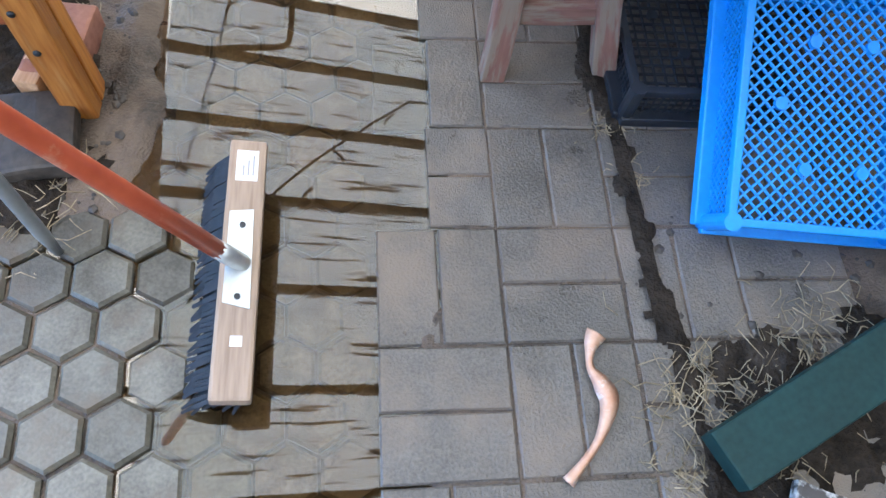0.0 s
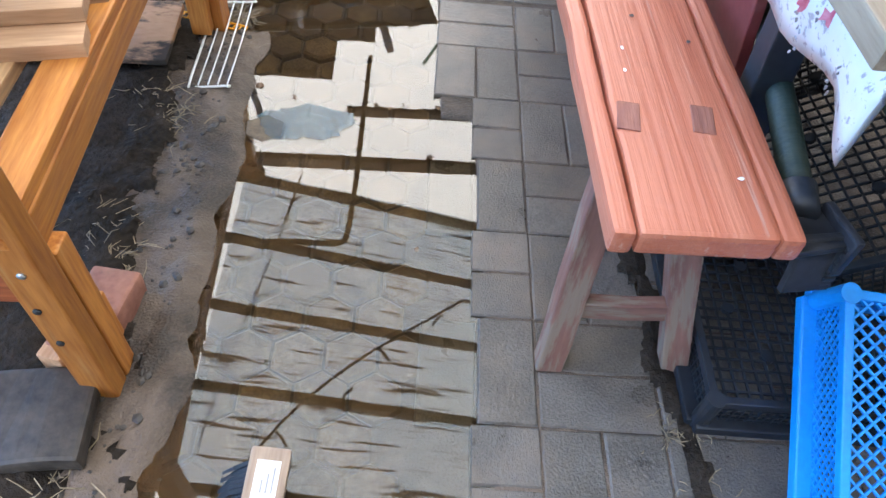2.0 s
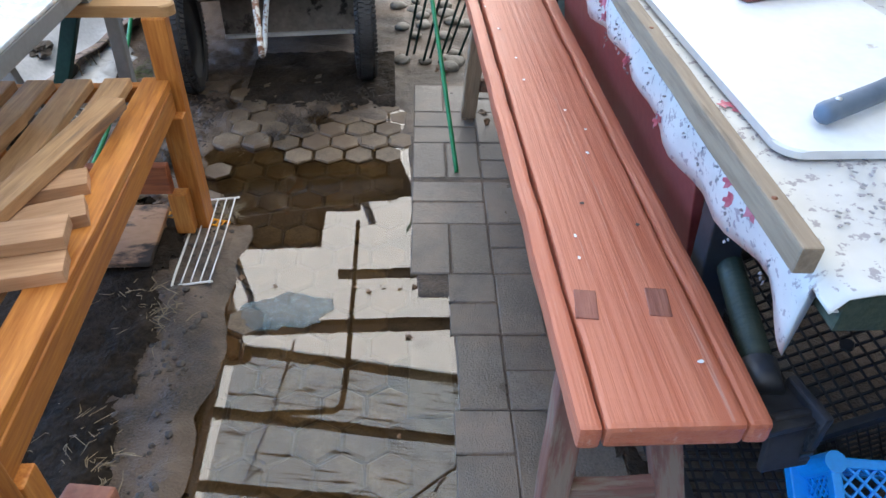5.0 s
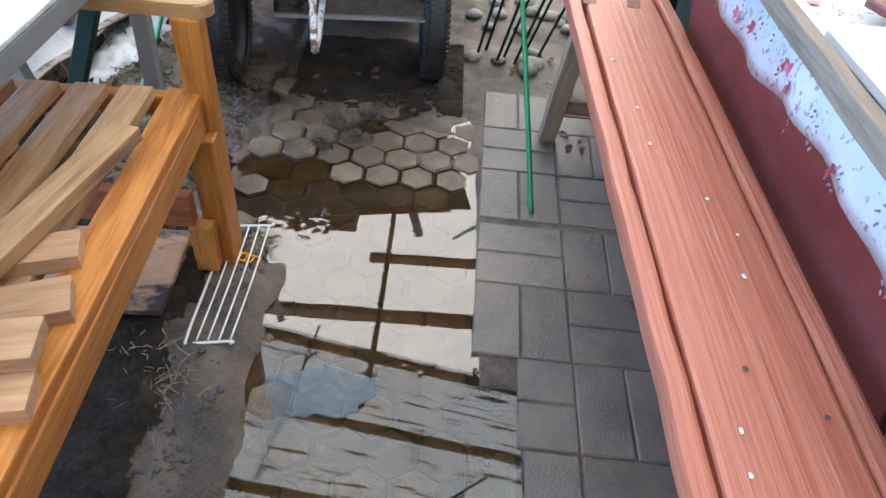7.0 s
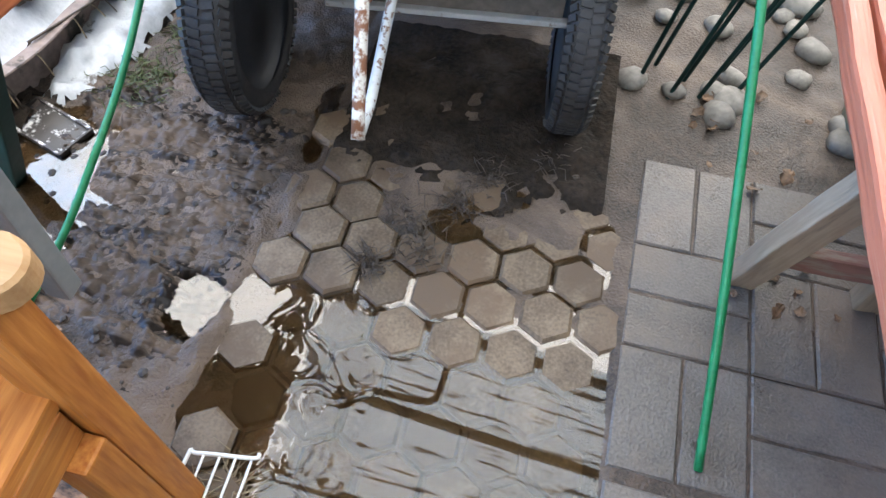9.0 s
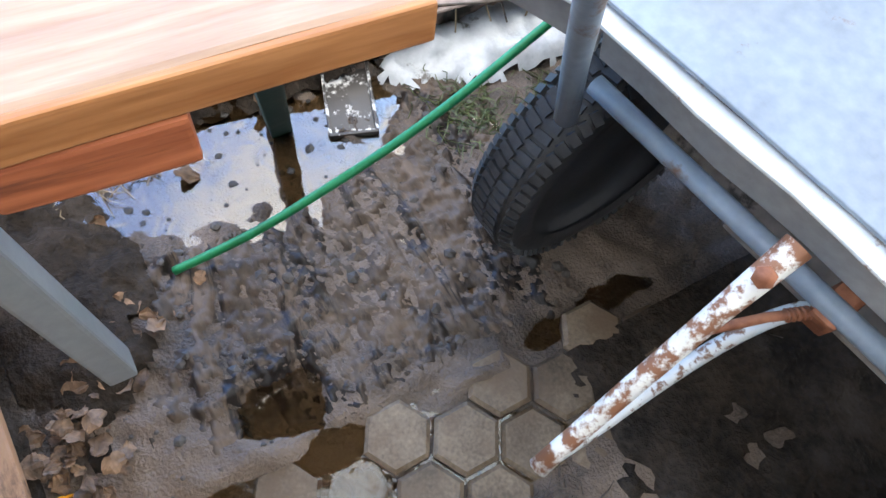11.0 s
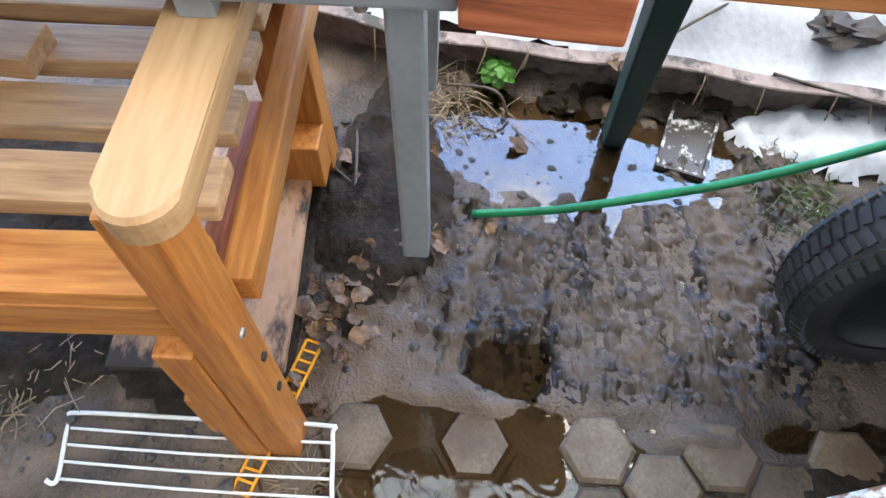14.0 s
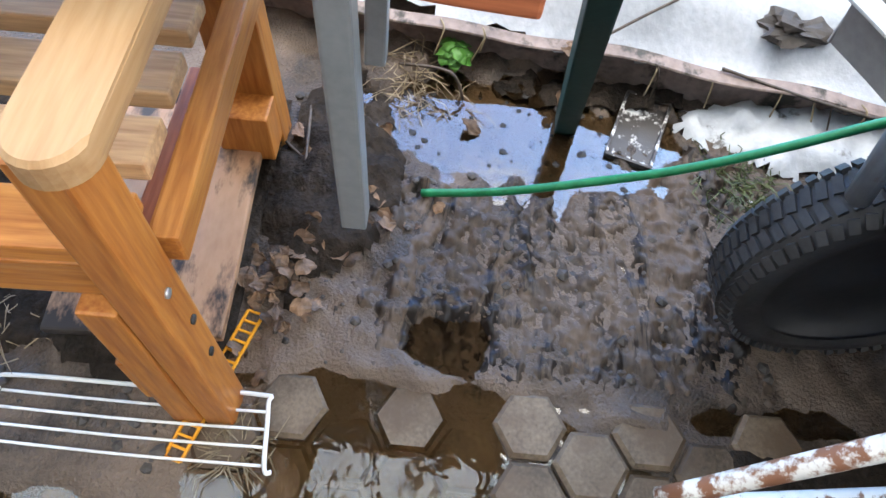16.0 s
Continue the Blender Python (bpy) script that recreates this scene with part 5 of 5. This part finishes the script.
leaf_me = [to_mesh("leaf", leaf_bm(0.05, 0.019, 0.0075, s), M["leaf"]) for s in (0.3, 1.7, 3.2, 4.4)]
rng = random.Random(21)
spots = [(-0.60, 2.16, 0.06, 26), (-0.70, 2.235, 0.05, 14), (-0.78, 2.30, 0.05, 7), (-0.85, 2.20, 0.10, 10), (-0.64, 2.15, 0.05, 14), (-1.12, 2.62, 0.05, 8), (0.42, 3.1, 0.12, 12), (0.55, 2.7, 0.09, 8), (-0.5, 2.14, 0.03, 5)]
for cx, cy, sp, num in spots:
    for k in range(num):
        x, y = cx + rng.gauss(0, sp * 0.6), cy + rng.gauss(0, sp * 0.6)
        z = max(ground_height(x, y), WATER) + 0.008 + (0.09 if x < -1.09 else 0) + rng.uniform(0, 0.008)
        ob = tagged(put("dry_leaf", leaf_me[k % 4], None, pose(x, y, z, rng.uniform(-28, 28), rng.uniform(-28, 28), rng.uniform(0, 360)) @ Matrix.Scale(rng.uniform(0.3, 0.75), 4)),
                    "crumpled dry brown leaf lying on the mud", "leaf", "dry leaves on the mud")
for x, y, s in ((-0.752, 2.350, 1.1), (-0.99, 2.45, 0.8)):
    tagged(put("dry_leaf", leaf_me[1], None, pose(x, y, 0.006, 4, 8, 60) @ Matrix.Scale(s, 4)), "pale dry leaf lying flat on the wet mud", "leaf", "dry leaves on the mud")

for k, (x, y) in enumerate(((0.039, 1.799), (0.076, 1.785), (0.113, 1.802), (0.158, 1.793), (0.196, 1.797), (0.178, 1.615), (0.149, 1.327), (-0.170, 1.812), (-0.264, 1.847))):
    tagged(put("dry_leaf", leaf_me[k % 4], None, pose(x, y, WATER + 0.002, 3, -3, 70 * k) @ Matrix.Scale(0.25 + 0.08 * (k % 3), 4)), "scrap of brown leaf floating on the puddle", "leaf", "leaf scraps on the puddle")

plant = thing("seedling", (-1.146, 2.405, 0.0), "small fresh green leafy plant at the puddle edge", "plant")
gl_me = [to_mesh("leaflet", leaf_bm(0.028, 0.012, 0.004, s), M["green_leaf"], True) for s in (0.4, 2.0)]
for k in range(26):
    a, rr = k * 2.4, 0.006 + 0.022 * math.sqrt(k / 26)
    put("leaflet", gl_me[k % 2], plant, pose(-1.146 + rr * math.cos(a), 2.405 + rr * math.sin(a), 0.045 - 0.5 * rr + 0.006 * (k % 3), 10, 18, math.degrees(a)))
tube("stem", [(-1.146, 2.405, -0.01), (-1.146, 2.405, 0.035)], 0.004, M["green_leaf"], plant)


def tuft(name, cx, cy, num, spread, height, mat, label, seed, flat=0.4):
    """A tangle of thin blades, one object of stuff."""
    rg = random.Random(seed)
    bms = []
    for k in range(num):
        x, y = cx + rg.gauss(0, spread), cy + rg.gauss(0, spread)
        z = max(ground_height(x, y), WATER) - 0.002
        a = rg.uniform(0, math.tau)
        ln = height * rg.uniform(0.5, 1.2)
        d = Vector((math.cos(a), math.sin(a), 0))
        e = Vector((math.cos(a + rg.uniform(-1.2, 1.2)), math.sin(a + rg.uniform(-1.2, 1.2)), 0))
        p = Vector((x, y, z + 0.003))
        bms.append(tube_bm([p, p + d * ln * flat + Vector((0, 0, ln * (1 - flat))), p + d * ln * flat + e * ln * 0.6 + Vector((0, 0, ln * (1 - flat) * 0.8))], 0.0011, 3, [0.0014, 0.0012, 0.0006], cap=False))
    return tagged(part(name, merge(*bms), mat), label, "grass", kind="stuff")


for i, (x, y, num, sp, ht) in enumerate(((0.635, 0.93, 60, 0.022, 0.025), (0.655, 0.80, 30, 0.016, 0.025), (0.80, 0.33, 220, 0.075, 0.045), (0.66, 0.36, 50, 0.035, 0.05), (0.62, 0.22, 60, 0.03, 0.03),
                                         (-0.50, 0.78, 130, 0.05, 0.05), (-0.47, 1.25, 60, 0.03, 0.04), (-0.53, 1.34, 60, 0.03, 0.05), (-0.45, 1.68, 50, 0.03, 0.04), (-0.56, 1.8, 50, 0.04, 0.05),
                                         (0.96, 0.42, 120, 0.06, 0.045), (-1.08, 2.33, 90, 0.05, 0.05), (-0.36, 2.15, 60, 0.012, 0.05))):
    tuft("straw", x, y, num, sp, ht, M["straw"], "tangle of dry straw on the muddy ground", 50 + i, 0.75)
for i, (x, y, num, sp, ht) in enumerate(((-0.26, 2.60, 70, 0.016, 0.04), (-0.18, 2.66, 70, 0.02, 0.04), (-0.13, 2.78, 60, 0.02, 0.035), (-0.08, 2.86, 50, 0.02, 0.035), (-0.22, 2.73, 40, 0.02, 0.03), (0.03, 2.93, 40, 0.02, 0.03))):
    tuft("grass", x, y, num, sp, ht, M["twig"], "withered grass tuft growing between the pavers", 90 + i, 0.5)
tuft("grass", -0.90, 2.95, 160, 0.035, 0.035, M["grass"], "flattened green grass beside the slush", 120, 0.7)
tuft("grass", -0.85, 3.12, 120, 0.05, 0.03, M["grass"], "flattened green grass beside the slush", 121, 0.7)
for i, pts in enumerate((((-1.13, 2.66, 0.11), (-1.25, 2.85, 0.15), (-1.37, 3.05, 0.15)), ((-1.10, 2.9, 0.105), (-1.05, 3.05, 0.10), (-1.03, 3.2, 0.08)), ((-1.12, 2.3, 0.02), (-1.08, 2.4, 0.05), (-1.06, 2.43, 0.0)),
                         ((-0.95, 2.2, 0.02), (-0.86, 2.24, 0.02), (-0.80, 2.25, 0.015)), ((-0.9, 2.12, 0.02), (-0.82, 2.20, 0.02), (-0.76, 2.21, 0.02)), ((-0.99, 2.15, 0.02), (-0.90, 2.16, 0.03), (-0.78, 2.17, 0.02)))):
    ob = thing("twig", pts[0], "thin bare twig lying at the bed edge", "twig")
    tube("stem", curve(pts, 5), 0.003, M["twig"], ob, sides=6)
lump = thing("frozen_clod", (-1.185, 3.03, 0.1), "brown clod with dead grass sticking out of the snow", "clod")
bm = bmesh.new()
bmesh.ops.create_icosphere(bm, subdivisions=3, radius=0.036)
for v in bm.verts:
    v.co = Vector((v.co.x * 0.9, v.co.y * 1.4, v.co.z * 0.55)) * (1 + 0.9 * noise.fractal(v.co * 38, 0.7, 2.2, 3))
part("clod", bm, M["soil_clod"], lump, m=Matrix.Translation((-1.185, 3.03, 0.138)))

green = thing("green_plank", (-1.45, 3.3, 0.1), "dark green painted plank standing on edge in the snow", "plank")
bar("plank_face", (-1.45, 2.7, 0.19), (-1.41, 3.9, 0.19), 0.03, 0.18, M["green_steel"], green)
bar("cap", (-1.46, 2.7, 0.285), (-1.42, 3.9, 0.285), 0.06, 0.012, M["glass_green"], green, "pale green cap strip")
rng = random.Random(31)
bms = []
for k in range(60):
    x, y = rng.uniform(-1.10, -0.88), rng.uniform(2.26, 2.74)
    if ground_height(x, y) > WATER:
        continue
    b = bmesh.new()
    bmesh.ops.create_icosphere(b, subdivisions=1, radius=0.003 + 0.008 * rng.random() ** 2)
    for v in b.verts:
        v.co *= 1 + 0.6 * noise.noise(v.co * 150 + Vector((k, 0, 0)))
        v.co.z *= 0.3
    bms.append(moved(b, Matrix.Translation((x, y, WATER + 0.0005))))
tagged(part("puddle_scum", merge(*bms), M["clump"]), "dark flecks of mud floating on the puddle", "mud", kind="stuff")
rng = random.Random(5)
bms = []
for k in range(1500):
    r = rng.random()
    if r < 0.55:
        x, y = rng.uniform(-0.75, -0.32), rng.uniform(0.75, 2.05)
    elif r < 0.75:
        x, y = rng.uniform(-1.1, -0.5), rng.uniform(2.12, 2.95)
    else:
        x, y = rng.uniform(0.6, 1.1), rng.uniform(0.1, 1.3)
    s = 0.0035 + 0.009 * rng.random() ** 3
    b = bmesh.new()
    bmesh.ops.create_icosphere(b, subdivisions=1, radius=s)
    for v in b.verts:
        v.co *= 1 + 0.5 * noise.noise(v.co * 200 + Vector((k, 0, 0)))
        v.co.z *= 0.6
    bms.append(moved(b, Matrix.Translation((x, y, ground_height(x, y)))))
tagged(part("soil_crumbs", merge(*bms), M["soil_clod"]), "dark crumbs of soil scattered on the mud", "soil", kind="stuff")



def mire(x0, x1, y0, y1, label, step=0.0042):
    """Churned silt: torn streaks running out of the puddle, thin ridges standing proud and wet hollows between."""
    nxs, nys = int((x1 - x0) / step), int((y1 - y0) / step)
    verts, faces = [], []
    for j in range(nys + 1):
        for i in range(nxs + 1):
            x, y = x0 + i * step, y0 + j * step
            fall = 1.5 - 2.0 * max(abs((x + 0.755) / 0.30) ** 2.2, abs((y - 2.63) / 0.40) ** 2.2) + 0.8 * fbm(x, y, 8, 3.3)
            on = smooth_step(0.0, 0.5, fall) * (1 - smooth_step(0.75, 1.0, 1 - math.hypot((x + 1.0) / 0.15, (y - 2.52) / 0.28) + 0.9))
            wx, wy = x + 0.05 * fbm(x, y, 5, 1.0), y + 0.07 * fbm(x, y, 4, 7.0) + 0.25 * (x + 0.75) * (y - 2.5)
            torn = noise.fractal(Vector((wx * 5, wy * 23, 2.0)), 0.8, 2.1, 4)
            rough = smooth_step(0.05, 0.35, fbm(x, y, 5, 6.5) + 0.12)
            ridge = max(0.0, 1 - 3.0 * abs(torn)) * (0.25 + 0.75 * rough)
            lump = max(0.0, noise.fractal(Vector((wx * 26, wy * 36, 9.0)), 0.7, 2.1, 3)) * rough
            z = ground_height(x, y)
            verts.append((x, y, z - 0.006 + on * (0.0065 + 0.0045 * ridge * ridge + 0.0022 * lump)))
    nx1 = nxs + 1
    for j in range(nys):
        for i in range(nxs):
            faces.append((j * nx1 + i, j * nx1 + i + 1, (j + 1) * nx1 + i + 1, (j + 1) * nx1 + i))
    me = bpy.data.meshes.new("mud_bed")
    me.from_pydata(verts, [], faces)
    me.materials.append(M["mire"])
    me.polygons.foreach_set("use_smooth", [True] * len(me.polygons))
    tagged(put("mud_bed", me), label, "mud", kind="stuff")


mire(-1.10, -0.45, 2.18, 3.08, "churned wet silt with black torn streaks beside the puddle")

# ---- paving, piece by piece ----
paving = tagged(new("pavement"), "sunken hexagonal concrete pavers covered in silt", "paving", kind="structure")
PLACE[paving] = Matrix.Identity(4)
S, PX, PY = 0.0586, 0.1015, 0.0879
hexes = []
for v in range(3):
    o = [((S - 0.0035) * math.cos(radians(30 + 60 * k)), (S - 0.0035) * math.sin(radians(30 + 60 * k))) for k in range(6)]
    hexes.append(to_mesh("paver", prism_bm(o, -0.045, 0.0, 0.006), M["hex"]))
dry_hex = hexes[0].copy()
dry_hex.materials.clear()
dry_hex.materials.append(M["hex_dry"])
rng = random.Random(12)
for k in range(-24, 12):
    y = 2.215 + PY * k
    for j in range(-8, 8):
        x = -0.43 + PX * j + (PX / 2 if k % 2 else 0)
        lim = 0.15 + 0.035 * (y - 0.55) / 1.7 - (0.045 if y < 1.75 else 0.01)
        if y > 0.9 and y < 1.8:
            lim += 0.03
        if x > lim or y < 0.1 or y > 3.15:
            continue
        if y < 0.74:
            if x < -0.85:
                continue
            z = 0.004 + rng.uniform(-0.003, 0.003) - 0.022 * smooth_step(-0.27, -0.17, x)
        elif y < 2.0:
            if x < -0.30:
                continue
            z = -0.022 + rng.uniform(-0.003, 0.003)
            if y > 1.55 and x < -0.2:
                z = -0.010 + rng.uniform(-0.002, 0.004)
        else:
            if x < -0.46 or (x < -0.40 and y > 2.95):
                continue
            z = -0.0125 + rng.uniform(-0.002, 0.0025) + 0.010 * smooth_step(2.3, 2.6, y) + (0.005 if x < -0.25 else 0) + smooth_step(2.6, 2.8, y) * rng.uniform(-0.006, 0.004)
            if x < -0.3 and y > 2.45:
                z += 0.006
            if x < -0.36 and y < 2.3:
                z = 0.001 + rng.uniform(-0.001, 0.001)
            if y > 2.7 and x > -0.33:
                z -= 0.007
            if -0.41 < x < -0.22 and 2.2 < y < 2.5:
                z = -0.0145 + rng.uniform(-0.002, 0.002)
        put("paver", dry_hex if y < 0.74 and x < -0.12 else hexes[rng.randrange(3)], paving, pose(x, y, z, rng.uniform(-0.8, 0.8), rng.uniform(-0.8, 0.8), rng.choice((0, 60, 120, 180))))

brick_walk = tagged(new("pavement_brick"), "wet grey concrete bricks laid in basket weave", "paving", kind="structure")
PLACE[brick_walk] = Matrix.Identity(4)
Q = 0.2275
half = to_mesh("paver", prism_bm([(-Q / 2 + 0.002, -Q / 4 + 0.002), (Q / 2 - 0.002, -Q / 4 + 0.002), (Q / 2 - 0.002, Q / 4 - 0.002), (-Q / 2 + 0.002, Q / 4 - 0.002)], -0.05, 0.0, 0.0035), M["brick"])
turn = Matrix.Translation((0.203, 2.297, 0)) @ Matrix.Rotation(radians(-2.3), 4, "Z")
for row in range(-10, 4):
    for col in range(-1, 4):
        cx, cy = (col + 0.5) * Q, (row - 0.5) * Q + (0.02 if row > 0 else 0)
        w0 = turn @ Vector((cx, cy, 0))
        if col == -1 and row > -9:
            continue
        upright = (row + col) % 2 == 1
        for s in (-1, 1):
            off = Vector((s * Q / 4, 0, 0)) if upright else Vector((0, s * Q / 4, 0))
            p = turn @ (Vector((cx, cy, 0)) + off)
            if p.x < 0.13 or p.y > 3.1:
                continue
            wet = (1 - smooth_step(0.24, 0.33, p.x)) * (1 - smooth_step(1.72, 1.86, p.y)) * smooth_step(0.5, 0.62, p.y)
            z = 0.0005 + rng.uniform(-0.0015, 0.0015) - 0.003 * wet
            sx = 1.0
            if col == 0 and 0.60 < p.y < 1.80:
                if upright and s == -1:
                    z = -0.017
                elif not upright:
                    sx = 0.55
                    p.x += 0.225 * Q
            put("paver", half, brick_walk, Matrix.Translation((p.x, p.y, z)) @ Matrix.Diagonal((sx, 1, 1, 1)) @ Matrix.Rotation(radians(-2.3 + rng.uniform(-0.6, 0.6) + (90 if upright else 0)), 4, "Z") @ Matrix.Rotation(radians(rng.uniform(-0.7, 0.7)), 4, "X") @ Matrix.Rotation(radians(-0.6 * wet if not upright else 0), 4, "Y"))

cob = tagged(new("pavement_cobble"), "rounded grey cobbles in soil beside the trailer", "paving", kind="structure")
PLACE[cob] = Matrix.Identity(4)
stones = []
for s in range(4):
    bm = bmesh.new()
    bmesh.ops.create_icosphere(bm, subdivisions=2, radius=0.05)
    for v in bm.verts:
        v.co *= 1 + 0.35 * noise.noise(v.co * 16 + Vector((s * 5, 0, 0)))
        v.co.z *= 0.5
    stones.append(to_mesh("cobble", bm, M["stone"], True))
for k in range(70):
    x, y = rng.uniform(0.17, 1.0), rng.uniform(3.12, 4.3)
    put("cobble", stones[k % 4], cob, pose(x, y, ground_height(x, y) + 0.006, 0, 0, rng.uniform(0, 360)) @ Matrix.Scale(rng.uniform(0.5, 1.0), 4))
